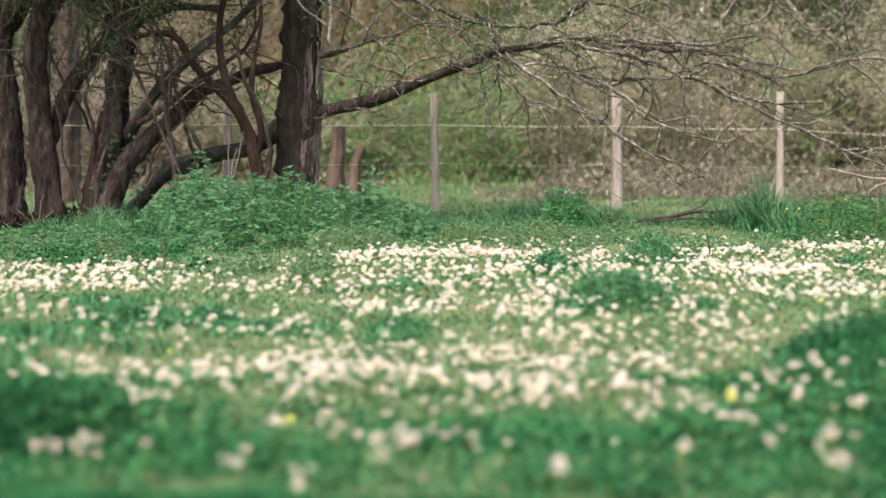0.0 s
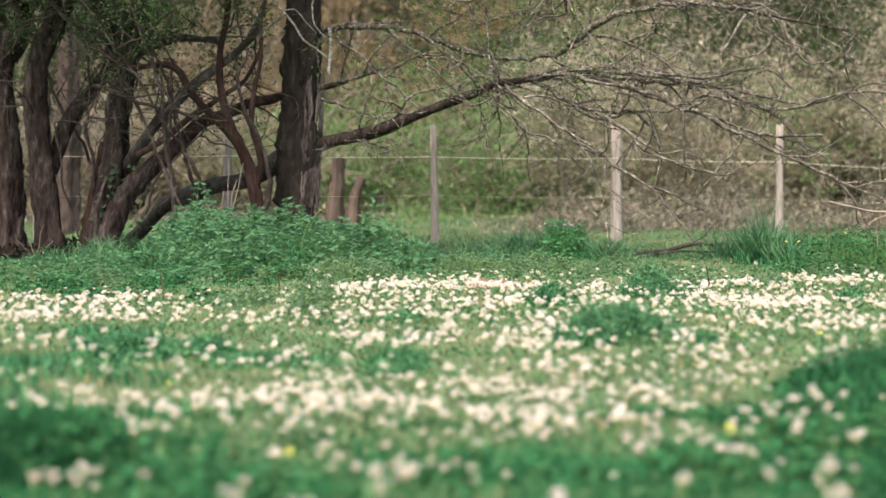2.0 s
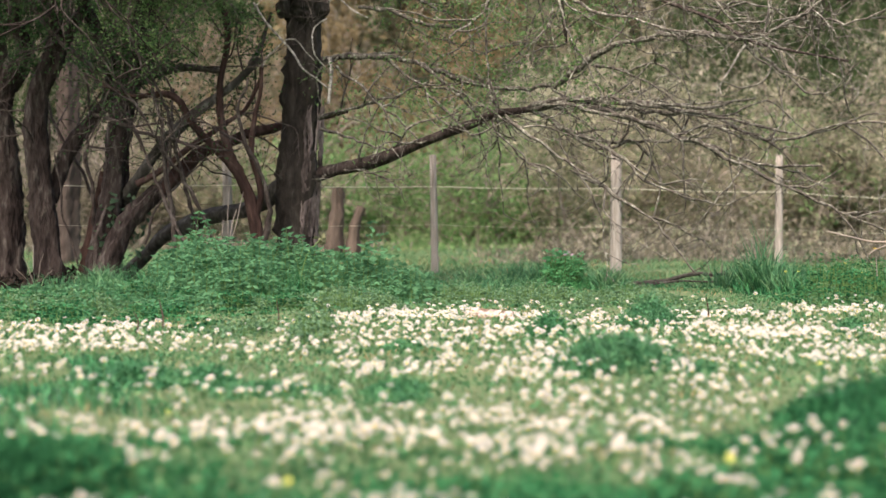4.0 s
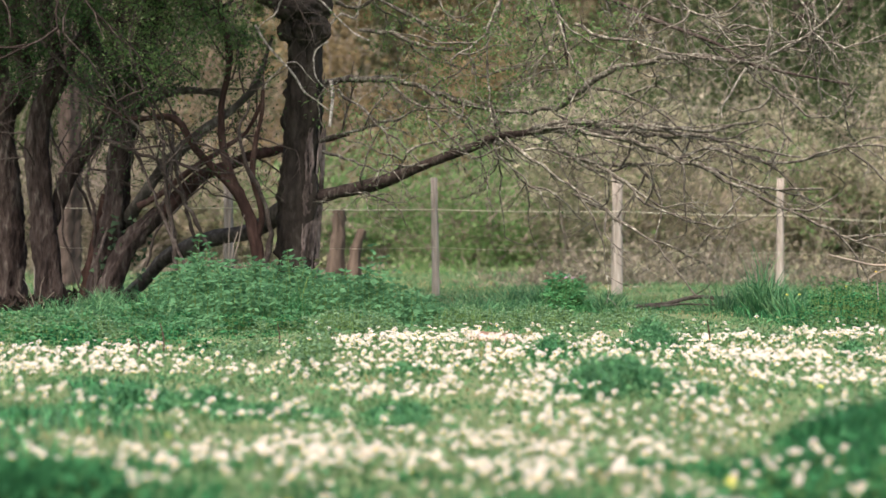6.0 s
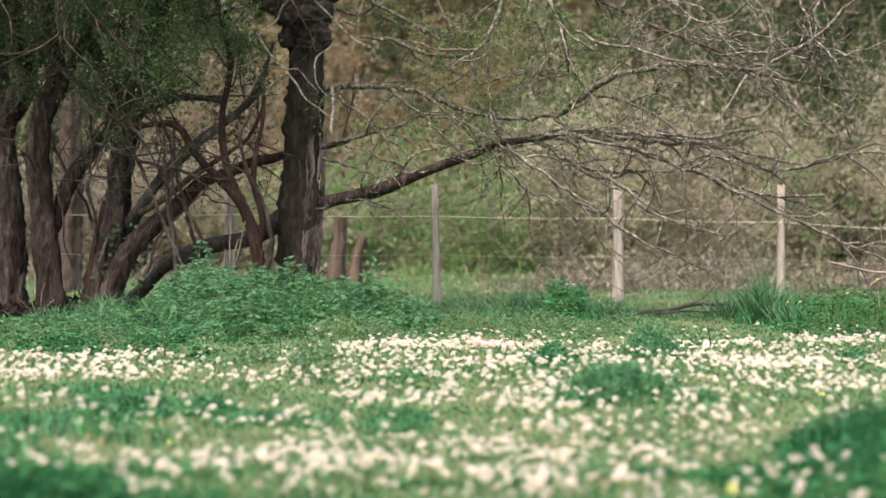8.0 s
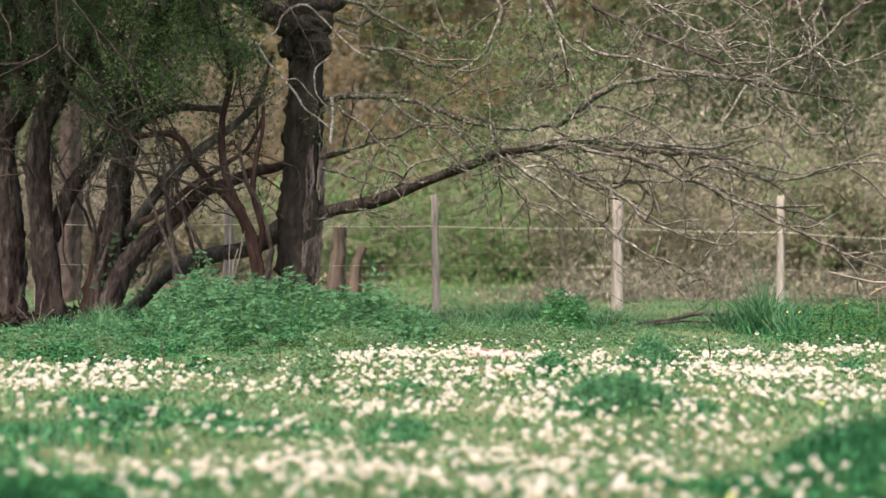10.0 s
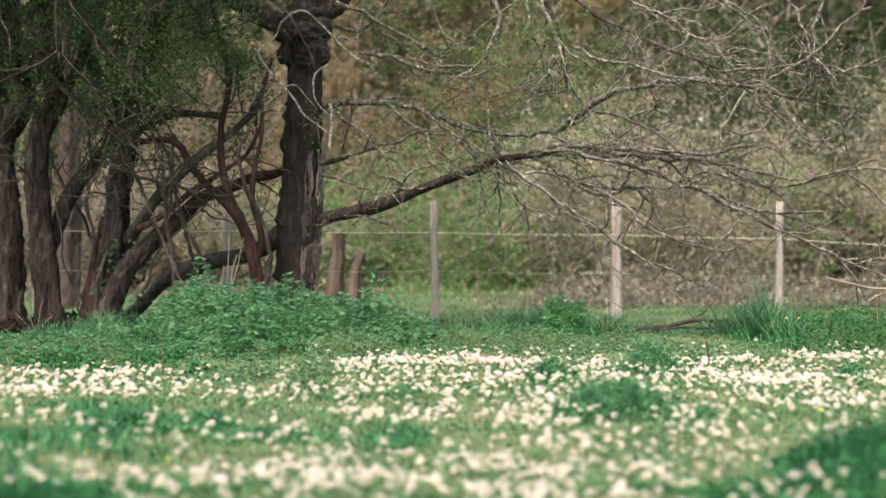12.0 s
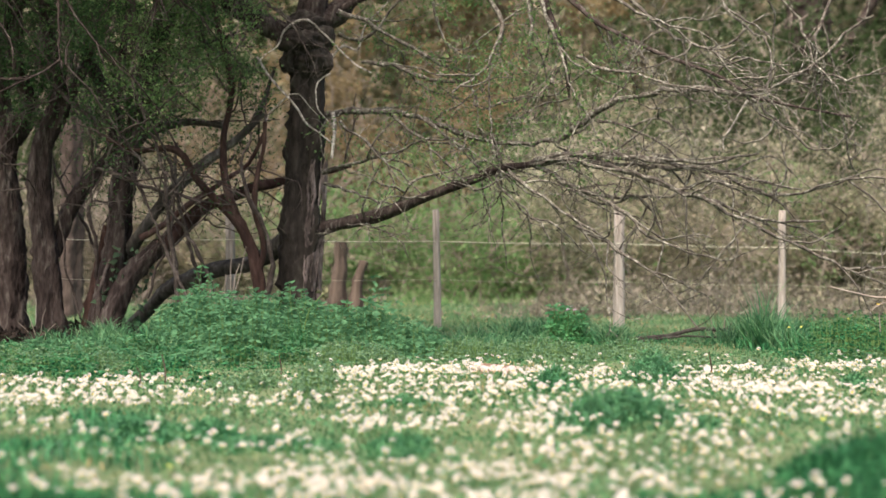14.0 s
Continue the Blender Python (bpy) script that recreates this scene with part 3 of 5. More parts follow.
    limb(old, 0.022, 0.007, (-0.91,19.6,2.86), (-0.6,19.56,2.74), (-0.31,19.52,2.56), (-0.02,19.48,2.39), (0.22,19.44,2.32), (0.34,19.4,2.14))
    limb(old, 0.014, 0.005, (1.3,19.0,1.88), (1.57,18.87,1.84), (1.77,18.73,1.89), (1.96,18.6,1.76))
    snag(old, 0.012, 0.006, (-1.59,19.5,2.46), (-1.52,19.49,2.34), (-1.42,19.49,2.22), (-1.33,19.48,2.12), (-1.24,19.47,2.01), (-1.15,19.46,1.88), (-1.03,19.46,1.78), (-0.93,19.45,1.72))
    snag(old, 0.008, 0.003, (-1.34,19.5,2.12), (-1.42,19.48,2.05), (-1.48,19.47,1.98), (-1.52,19.45,1.89))
    snag(old, 0.007, 0.003, (-1.32,19.5,2.14), (-1.22,19.48,2.14), (-1.13,19.47,2.04), (-1.07,19.45,1.95))
    snag(old, 0.008, 0.004, (-0.96,19.5,2.32), (-1.07,19.49,2.25), (-1.1,19.48,2.11), (-1.05,19.46,1.99), (-0.94,19.45,1.9))
    snag(old, 0.018, 0.013, (-0.94,19.5,1.99), (-0.93,19.48,1.87), (-0.93,19.47,1.73), (-0.94,19.45,1.6))
    snag(old, 0.011, 0.005, (-1.37,19.6,2.69), (-1.28,19.59,2.77), (-1.16,19.58,2.79), (-1.06,19.58,2.7), (-0.94,19.57,2.58), (-0.8,19.56,2.46), (-0.64,19.55,2.32))
    snag(old, 0.009, 0.004, (-1.37,19.6,2.7), (-1.44,19.58,2.55), (-1.53,19.57,2.49), (-1.59,19.55,2.42))
    snag(old, 0.013, 0.006, (-0.97,20.0,2.51), (-0.87,19.99,2.6), (-0.75,19.98,2.56), (-0.71,19.97,2.69), (-0.59,19.96,2.89), (-0.46,19.95,2.99))
    snag(old, 0.011, 0.006, (-2.53,19.2,2.63), (-2.45,19.19,2.76), (-2.32,19.17,2.82), (-2.19,19.16,2.83), (-2.08,19.15,2.88))
    snag(old, 0.009, 0.004, (-2.2,19.2,2.83), (-2.19,19.18,2.71), (-2.21,19.17,2.59), (-2.27,19.15,2.52))
    snag(old, 0.011, 0.005, (2.45,18.3,2.01), (2.34,18.27,1.84), (2.24,18.23,1.69), (2.22,18.2,1.62))

    limb(old, 0.038, 0.012, (0.81,19.2,3.2), (0.87,19.12,2.86), (0.96,19.05,2.62), (1.02,18.97,2.33), (1.07,18.9,2.08))
    limb(old, 0.024, 0.009, (0.67,19.1,3.14), (0.74,19.07,2.81), (0.73,19.03,2.57), (0.7,19.0,2.34))
    limb(old, 0.014, 0.004, (3.14,18.2,2.94), (2.99,18.07,2.56), (2.91,17.93,2.28), (2.65,17.8,2.1))
    limb(old, 0.011, 0.004, (2.91,17.9,2.21), (3.15,17.75,2.15), (3.45,17.6,2.18))
    limb(old, 0.011, 0.004, (2.18,18.1,2.21), (2.3,18.0,2.32), (2.51,17.9,2.3), (2.72,17.8,2.24))
    limb(old, 0.017, 0.005, (-0.45,19.5,1.98), (-0.21,19.33,1.77), (0.08,19.17,1.49), (0.31,19.0,1.28))
    limb(old, 0.014, 0.005, (-0.21,19.4,1.95), (0.08,19.23,1.73), (0.41,19.07,1.53), (0.64,18.9,1.34))
    limb(old, 0.012, 0.005, (-0.89,19.6,1.92), (-0.6,19.5,1.68), (-0.38,19.4,1.47), (-0.2,19.3,1.28))
    limb(old, 0.012, 0.005, (0.39,19.2,2.34), (0.39,19.1,1.96), (0.42,19.0,1.72), (0.57,18.9,1.52))
    limb(old, 0.016, 0.004, (1.4,18.4,2.92), (1.66,18.27,2.67), (1.94,18.13,2.44), (2.26,18.0,2.4))
    limb(old, 0.016, 0.007, (1.0,18.6,1.55), (1.36,18.53,1.46), (1.72,18.47,1.38), (1.94,18.4,1.25), (2.3,18.33,1.14), (2.65,18.27,1.04), (3.05,18.2,1.05))
    limb(old, 0.014, 0.005, (1.27,18.6,1.23), (1.5,18.5,1.09), (1.67,18.4,0.91), (2.05,18.3,0.77))
    limb(old, 0.014, 0.005, (-0.11,19.3,3.07), (-0.04,19.25,2.68), (0.08,19.2,2.51), (0.22,19.15,2.52), (0.45,19.1,2.67))
    limb(old, 0.017, 0.007, (-0.9,19.7,2.68), (-0.7,19.63,2.62), (-0.5,19.57,2.81), (-0.31,19.5,3.05))
    trunk(west, 0.135, 0.12, (-3.9,20.6,-0.03), (-3.89,20.6,0.4), (-3.89,20.6,0.81), (-3.94,20.6,1.27), (-3.97,20.6,1.63), (-3.93,20.6,1.86), (-3.85,20.6,2.04))
    limb(west, 0.1, 0.07, (-3.94,20.6,1.73), (-3.99,20.53,2.18), (-4.04,20.47,2.64), (-4.07,20.4,3.34))
    limb(west, 0.085, 0.05, (-3.89,20.6,1.81), (-3.75,20.54,2.01), (-3.75,20.48,2.21), (-3.82,20.42,2.48), (-3.85,20.36,2.78), (-3.79,20.3,3.33))
    limb(west, 0.04, 0.025, (-4.04,20.4,2.66), (-3.86,20.33,2.88), (-3.64,20.27,3.12), (-3.45,20.2,3.36))
    trunk(mid, 0.125, 0.095, (-3.45,20.2,-0.02), (-3.49,20.2,0.41), (-3.53,20.2,0.81), (-3.57,20.2,1.21), (-3.58,20.2,1.51), (-3.54,20.2,1.76), (-3.43,20.2,2.01), (-3.36,20.2,2.19))
    limb(mid, 0.075, 0.05, (-3.38,20.2,2.14), (-3.41,20.16,2.36), (-3.48,20.12,2.53), (-3.5,20.08,2.8), (-3.52,20.04,3.14), (-3.49,20.0,3.54))
    limb(mid, 0.05, 0.03, (-3.36,20.2,2.14), (-3.22,20.12,2.27), (-3.11,20.05,2.52), (-3.14,19.97,2.84), (-3.09,19.9,3.28))
    limb(mid, 0.075, 0.048, (-3.47,20.3,0.76), (-3.4,20.33,1.0), (-3.29,20.36,1.26), (-3.12,20.39,1.49), (-2.96,20.42,1.71), (-2.93,20.45,1.93), (-2.99,20.48,2.12), (-3.1,20.51,2.31), (-3.2,20.54,2.52), (-3.28,20.57,2.8), (-3.35,20.6,3.26))
    limb(mid, 0.022, 0.008, (-3.61,20.1,2.53), (-3.43,20.06,2.28), (-3.27,20.01,2.12), (-3.09,19.97,1.97), (-2.96,19.93,1.77), (-2.81,19.89,1.69), (-2.55,19.84,1.66), (-2.37,19.8,1.72))
    trunk(fork, 0.115, 0.09, (-3.0,20.0,-0.01), (-2.97,20.0,0.31), (-2.88,20.0,0.71), (-2.84,20.0,1.01), (-2.82,20.0,1.3), (-2.78,20.0,1.6), (-2.69,20.0,1.86), (-2.62,20.0,2.06))
    limb(fork, 0.07, 0.045, (-2.63,20.0,2.02), (-2.62,19.96,2.27), (-2.58,19.92,2.54), (-2.5,19.88,2.78), (-2.44,19.84,3.12), (-2.46,19.8,3.51))
    limb(fork, 0.05, 0.035, (-2.59,20.0,1.92), (-2.52,20.0,2.15), (-2.54,20.0,2.42), (-2.4,20.0,2.79), (-2.25,20.0,3.24))
    limb(fork, 0.05, 0.024, (-2.72,20.0,1.76), (-2.56,19.92,1.85), (-2.38,19.84,1.9), (-2.2,19.76,1.93), (-2.04,19.68,1.91), (-1.86,19.6,1.87), bark=GREYBARK)
    limb(fork, 0.045, 0.03, (-2.82,20.0,1.63), (-2.91,20.08,1.88), (-2.88,20.16,2.21), (-2.85,20.24,2.57), (-2.8,20.32,2.93), (-2.84,20.4,3.34))
    trunk(arch, 0.105, 0.075, (-2.93,19.8,0.02), (-2.8,19.82,0.41), (-2.65,19.83,0.66), (-2.44,19.85,0.85))
    limb(arch, 0.07, 0.018, (-2.46,19.85,0.83), (-2.27,19.94,1.03), (-2.1,20.04,1.2), (-1.87,20.13,1.28), (-1.65,20.22,1.36), (-1.43,20.31,1.43), (-1.13,20.41,1.5), (-0.81,20.5,1.58))
    limb(arch, 0.07, 0.014, (-2.92,20.15,0.55), (-2.8,20.08,0.75), (-2.63,19.88,0.95), (-2.5,19.85,1.14), (-2.35,19.82,1.32), (-2.15,19.8,1.5), (-1.95,19.77,1.65), (-1.77,19.75,1.79), (-1.57,19.72,1.96), (-1.66,19.9,1.93), (-1.56,20.0,2.15), (-1.49,20.2,2.41), bark=GREYBARK)
    limb(arch, 0.032, 0.016, (-2.63,19.8,0.91), (-2.4,19.78,1.04), (-2.17,19.76,1.22), (-1.89,19.74,1.41), (-1.68,19.72,1.57), (-1.53,19.7,1.83))
    limb(arch, 0.02, 0.01, (-2.98,19.6,1.51), (-2.75,19.5,1.44), (-2.47,19.4,1.34), (-2.17,19.3,1.26), (-2.06,19.2,1.23))
    limb(arch, 0.012, 0.007, (-2.29,19.6,1.73), (-2.3,19.58,1.34), (-2.32,19.56,0.9), (-2.29,19.54,0.7), (-2.22,19.52,0.47), (-2.13,19.5,0.3))
    limb(arch, 0.018, 0.01, (-3.06,20.3,0.41), (-3.1,20.3,0.81), (-3.15,20.3,1.11), (-3.12,20.3,1.51), (-3.14,20.3,1.92))
    limb(arch, 0.01, 0.006, (-3.18,20.0,0.21), (-3.28,19.97,0.59), (-3.32,19.93,0.88), (-3.34,19.9,1.2))
    limb(arch, 0.011, 0.006, (-2.55,19.7,0.39), (-2.45,19.7,0.71), (-2.22,19.7,0.96), (-2.01,19.7,1.14))
    trunk(red, 0.063, 0.044, (-1.56,19.6,0.02), (-1.56,19.6,0.34), (-1.62,19.6,0.73), (-1.74,19.6,1.02), (-1.91,19.6,1.21))
    limb(red, 0.039, 0.017, (-1.87,19.6,1.16), (-2.1,19.53,1.4), (-2.29,19.45,1.67), (-2.61,19.38,1.65), (-2.89,19.3,1.78))
    limb(red, 0.032, 0.017, (-1.6,19.6,0.53), (-1.53,19.56,0.87), (-1.61,19.52,1.16), (-1.58,19.48,1.5), (-1.52,19.44,1.9))
    limb(red, 0.034, 0.019, (-1.74,19.6,1.02), (-1.86,19.56,1.36), (-1.88,19.52,1.74), (-1.81,19.48,2.22), (-1.95,19.44,2.85), (-1.99,19.4,3.42))
    limb(red, 0.022, 0.010, (-1.52,19.5,0.34), (-1.46,19.43,0.68), (-1.51,19.35,1.01), (-1.69,19.27,1.35), (-1.64,19.2,1.82))
    trunk(stub, 0.111, 0.056, (-3.16,20.4,-0.04), (-3.12,20.4,0.32), (-3.05,20.4,0.67), (-2.99,20.4,1.03))
    suckers(west, 1, -4.2, -3.5, 20.5, 3.6)
    suckers(mid, 1, -3.6, -2.9, 20.2, 3.6)
    suckers(fork, 1, -3.1, -2.5, 20.0, 3.6)
    suckers(arch, 2, -2.6, -1.7, 19.8, 3.4)
    suckers(red, 2, -2.0, -1.5, 19.7, 3.0)
    old.kink, old.follow = 0.2, 1.1
    grow(old, 0.30, 0.72, -0.005, 2, 0.6)
    spurs(old, 0.25)
    burl(old, -1.14, 19.95, 2.46, 0.185, 0.16, 1)
    burl(old, -1.24, 19.92, 2.62, 0.21, 0.115, 2)
    burl(old, -1.08, 20.0, 2.68, 0.13, 0.14, 3)
    burl(old, -1.36, 19.9, 2.45, 0.07, 0.1, 4)
    burl(old, -1.21, 20.0, 2.79, 0.17, 0.13, 5)
    bark_ridges(old, -1.252, 20.0, 0.178, 0.02, 1.6, 54)
    for tree, leaves in ((west, 8000), (mid, 4500), (fork, 3500), (arch, 3500), (red, 3000)):
        grow(tree, 0.38, 0.66, 0.004, 2, 1.0)
        leaf_out(tree, leaves, 0.036, SPRING, 1.4, 3.2, 0.08, -1.5)
    leaf_out(old, 8000, 0.036, YOUNG, 1.3, 2.8, 0.07, 1.5)
    spread = np.random.default_rng(44)
    for tree, count, x0, x1, leaves in ((mid, 5, -3.9, -3.0, 1800), (fork, 6, -3.1, -2.2, 2600), (arch, 9, -2.5, -1.5, 5000)):
        spots = [(spread.uniform(x0, x1), spread.uniform(19.0, 19.7), spread.uniform(2.5, 3.3)) for _ in range(count)]
        # Fork and arch sprays take the paler leaf to offset the crown's shade.
        droop_sprays(tree, spots, 0.95, leaves, SPRING if tree is mid else YOUNG)
    # These crowns lean forward above the view to shade trunks and weeds.
    for tree, boughs, leaves in ((west, 12, 10000), (mid, 8, 2500), (fork, 6, 1500), (arch, 4, 2000), (red, 4, 2500), (old, 8, 5000)):
        crown(tree, boughs, 2.6, leaves, -0.1 if tree is old else -0.75)
    leaf_out(old, 3200, 0.032, BUDLEAF, 1.3, 2.2, 0.05, 1.3, 3.3)


build_trees()


# ---- fence ----
def build_fence():
    fence = tagged(new("fence"), "weathered wooden post fence with two pale wires", "fence")
    spots = [(-3.79, 21.5, 1.12, 0.05), (-2.04, 21.9, 1.18, 0.045), (-0.06, 22.6, 1.22, 0.035), (1.80, 23.3, 1.23, 0.056), (3.57, 24.0, 1.24, 0.04), (5.4, 24.7, 1.2, 0.06)]
    tops = []
    for x, y, h, thick in spots:
        bm = bmesh.new()
        bmesh.ops.create_cone(bm, cap_ends=True, segments=14, radius1=thick * 1.12, radius2=thick * 0.94, depth=h + 0.2)
        for e in range(6):
            z = -h / 2 + e * h / 6
            bmesh.ops.bisect_plane(bm, geom=bm.verts[:] + bm.edges[:] + bm.faces[:], plane_co=(0, 0, z), plane_no=(0, 0, 1))
        lean = rng.normal(0, 0.012, 2)
        slant = rng.uniform(-0.35, 0.35)
        for v in bm.verts:
            s = 1 + 0.09 * math.sin(5 * math.atan2(v.co.y, v.co.x) + v.co.z * 3) * rng.uniform(0.3, 1)
            v.co.x, v.co.y = v.co.x * s, v.co.y * s
            if v.co.z > h / 2:
                v.co.z += slant * v.co.x
            v.co.x += lean[0] * v.co.z
            v.co.y += lean[1] * v.co.z
        post = part("post", bm, POST, fence)
        post.location = (x, y, h / 2 - 0.1)
        tops.append((x, y - thick))
    for levels, sag, thick in (((0.92, 0.918, 0.906, 0.888, 0.85, 0.76), 0.012, 0.0038), ((0.55, 0.55, 0.53, 0.5, 0.46, 0.4), 0.02, 0.0013)):
        tubes = Tubes()
        for (x0, y0), (x1, y1), z0, z1 in zip(tops, tops[1:], levels, levels[1:]):
            t = np.linspace(0, 1, 9)
            tubes.add(np.stack([x0 + (x1 - x0) * t, y0 + (y1 - y0) * t, z0 + (z1 - z0) * t - sag * 4 * t * (1 - t)], 1), thick, 5)
        mesh_part("wire", tubes.mesh("wire"), WIRE, fence)


build_fence()


# ---- woodland thicket behind the fence ----
DEEP = 1.3


def bush(x, y, height, spread, leaf, leaves, stems, seed, label, size=0.075):
    r = np.random.default_rng(seed)
    x, y, height, spread, size = x * DEEP, y * DEEP, height * DEEP, spread * DEEP, size * 1.5
    ob = tagged(new("bush"), label, "bush", "thicket behind the fence")
    z0 = float(swell(x, y))
    tips = []
    for i in range(stems):
        tubes = Tubes()
        a = r.uniform(0, 2 * np.pi)
        foot = np.array([x + r.normal(0, spread * 0.45), y + r.normal(0, 0.8), z0 - 0.05])
        way = np.array([math.cos(a) * 0.35, math.sin(a) * 0.3, 1.0])
        n, length = 12, height * r.uniform(0.55, 1.1)
        p, line = foot.copy(), [foot]
        for k in range(n):
            way = way + r.normal(0, 0.16, 3) + np.array([math.cos(a), math.sin(a), 0]) * 0.02
            way /= np.linalg.norm(way)
            p = p + way * length / n
            line.append(p.copy())
        line = np.array(line)
        tubes.add(line, np.linspace(r.uniform(0.016, 0.048), 0.007, len(line)), 5)
        for k in range(3, len(line)):
            for _ in range(2):
                d = unit(r.normal(0, 1, 3) * np.array([1, 0.7, 0.6]) + np.array([0, 0, 0.5]))
                seg = line[k] + d * np.linspace(0, r.uniform(0.4, 1.2), 4)[:, None] + np.cumsum(r.normal(0, 0.04, (4, 3)), 0)
                tubes.add(seg, np.linspace(0.011, 0.004, 4), 3)
                tips.append(seg)
        tips.append(line[2:])
        mesh_part("stem", tubes.mesh("stem"), STEM, ob)
    pts = np.vstack(tips)
    tuft = pts[r.integers(0, len(pts), leaves // 4)] + r.normal(0, 0.16, (leaves // 4, 3))
    at = np.repeat(tuft, 4, 0) + r.normal(0, 0.07, (len(tuft) * 4, 3))
    mesh_part("foliage", far_leaf_mesh("foliage", at, r.normal(0, 1, at.shape), r.uniform(0.6, 1.4, len(at)) * size, r.uniform(0.4, 0.75, len(at)) * size), leaf, ob)


def build_thicket():
    r = np.random.default_rng(21)
    # low hedge right behind the fence
    for i in range(10):
        x = -7.6 + 1.7 * i
        kind = SALLOW if x > 1.2 else (FRESH if -1.0 < x < 1.2 else (TANGLE, OLIVE)[i % 2])
        bush(x + r.normal(0, 0.3), 29.2 + r.normal(0, 0.4), 1.7 if x < 1 else 2.5, 1.0, kind, 8000 if x < 1 else 14000, 16 if x < 1 else 20, 40 + i,
             "thin spring thicket with pale grey-green leaves" if kind is SALLOW else ("fresh green spring bush" if kind is FRESH else "low dull brown spring bush"), 0.058)
    for i, (x, y, h, kind) in enumerate(((4.7, 28.4, 2.4, FRESH), (5.3, 28.4, 3.2, DARKLEAF), (3.9, 28.3, 1.4, OLIVE), (5.4, 28.2, 1.5, OLIVE), (3.5, 30.5, 3.4, SALLOW),
                                          (0.5, 28.6, 1.7, FRESH), (1.6, 28.5, 1.5, FRESH), (2.1, 28.7, 1.2, FRESH))):
        bush(x, y, h, 0.3, kind, 1600, 4, 200 + i, "slender young green shrub in the thicket", 0.055)
    for i, (x, y, h) in enumerate(((5.05, 31.0, 4.4), (5.7, 31.4, 5.0), (6.5, 31.0, 4.6), (4.6, 32.5, 5.2))):
        bush(x, y, h, 0.5, DARKLEAF, 9000, 9, 230 + i, "tall dark green bush at the wood edge", 0.07)
    # middle row, from the tan wood edge past fresh green to pale grey-green
    # Dark leaves at the left end stand in for the wood's shade.
    middle = (DARKLEAF, DARKLEAF, DARKLEAF, RUSSET, RUSSET, AMBER, FRESH, OLIVE, OLIVE, DARKLEAF, DARKLEAF, DARKLEAF)
    for i, kind in enumerate(middle):
        bush(-10.4 + 1.9 * i + r.normal(0, 0.3), 37 + r.normal(0, 0.6), 2.6 if kind is FRESH else (4.4 if 4 < i < 9 else 3.4), 1.5, kind, 8000, 14, 70 + i, "tall loose bush with thin stems", 0.09)
    # tall back row
    # The first five are leaved dark for the shade inside the wood.
    back = (DARKLEAF, DARKLEAF, DARKLEAF, DARKLEAF, DARKLEAF, OLIVE, AMBER, OLIVE, RUSSET, OLIVE, DARKLEAF, DARKLEAF, DARKLEAF, DARKLEAF)
    for i, kind in enumerate(back):
        bush(-14.3 + 2.2 * i + r.normal(0, 0.4), 46 + r.normal(0, 0.8), 7.5, 1.9, kind, 7000, 14, 100 + i, "tall thicket with budding branches", 0.16)
    # undergrowth along the wood edge
    for mat, x0, x1, near, n, label in ((FRESH, -1.2, 1.6, 34, 4000, "fresh green undergrowth along the wood edge"), (TANGLE, 1.0, 9.0, 27, 22000, "dull brown tangle of undergrowth along the wood edge"),
                                        (TANGLE, -8.5, -1.0, 33, 9000, "dull brown undergrowth along the wood edge"), (SALLOW, 1.2, 9.0, 29, 7000, "pale grey-green undergrowth along the wood edge")):
        y = r.uniform(near, 46, n)
        x = (r.uniform(x0, x1, n) + r.normal(0, 0.45, n)) * y / 30
        top = np.clip(0.45 + 0.9 * patchy(x, y, 0.7, 3.0) + 0.4 * patchy(x, y, 2.2, 13.0), 0.05, 1.3) * np.clip(0.2 + (y - near) / 9, 0, 1) * np.clip((x * 30 / y - x0) / 0.8, 0.1, 1)
        at = np.stack([x, y, swell(x, y) + top * r.uniform(0, 1, n) ** 1.4], 1)
        me = far_leaf_mesh("undergrowth", at, r.normal(0, 1, at.shape) + np.array([0, 0, 0.8]), r.uniform(0.06, 0.15, n), r.uniform(0.025, 0.06, n))
        tagged(mesh_part("undergrowth", me, mat), label, "undergrowth", kind="stuff")
    far = Tree("far_tree", "broad dark trunk standing behind the thicket", DARKBARK, DARKBARK, TWIG, 77)
    trunk(far, 0.65, 0.42, (8.97, 56, -0.1), (9.03, 56, 2.3), (9.1, 56, 4.7), (8.97, 56, 7.0), (9.2, 56, 10.4))

    limb(far, 0.2, 0.09, (9.05, 56, 4.2), (9.5, 55.8, 5.4), (10.3, 55.5, 6.6), (10.9, 55.2, 8.2))
    back = Tree("far_tree", "pale brown trunk standing in the wood edge", FARBARK, FARBARK, TWIG, 78)
    trunk(back, 0.14, 0.12, (-4.45, 27, -0.1), (-4.42, 27, 0.8), (-4.4, 27, 1.6), (-4.43, 27, 2.6), (-4.5, 27, 4.5))
    limb(back, 0.06, 0.03, (-4.42, 27, 2.2), (-4.2, 27, 2.9), (-3.9, 27, 3.5), (-3.7, 27, 4.4))

build_thicket()


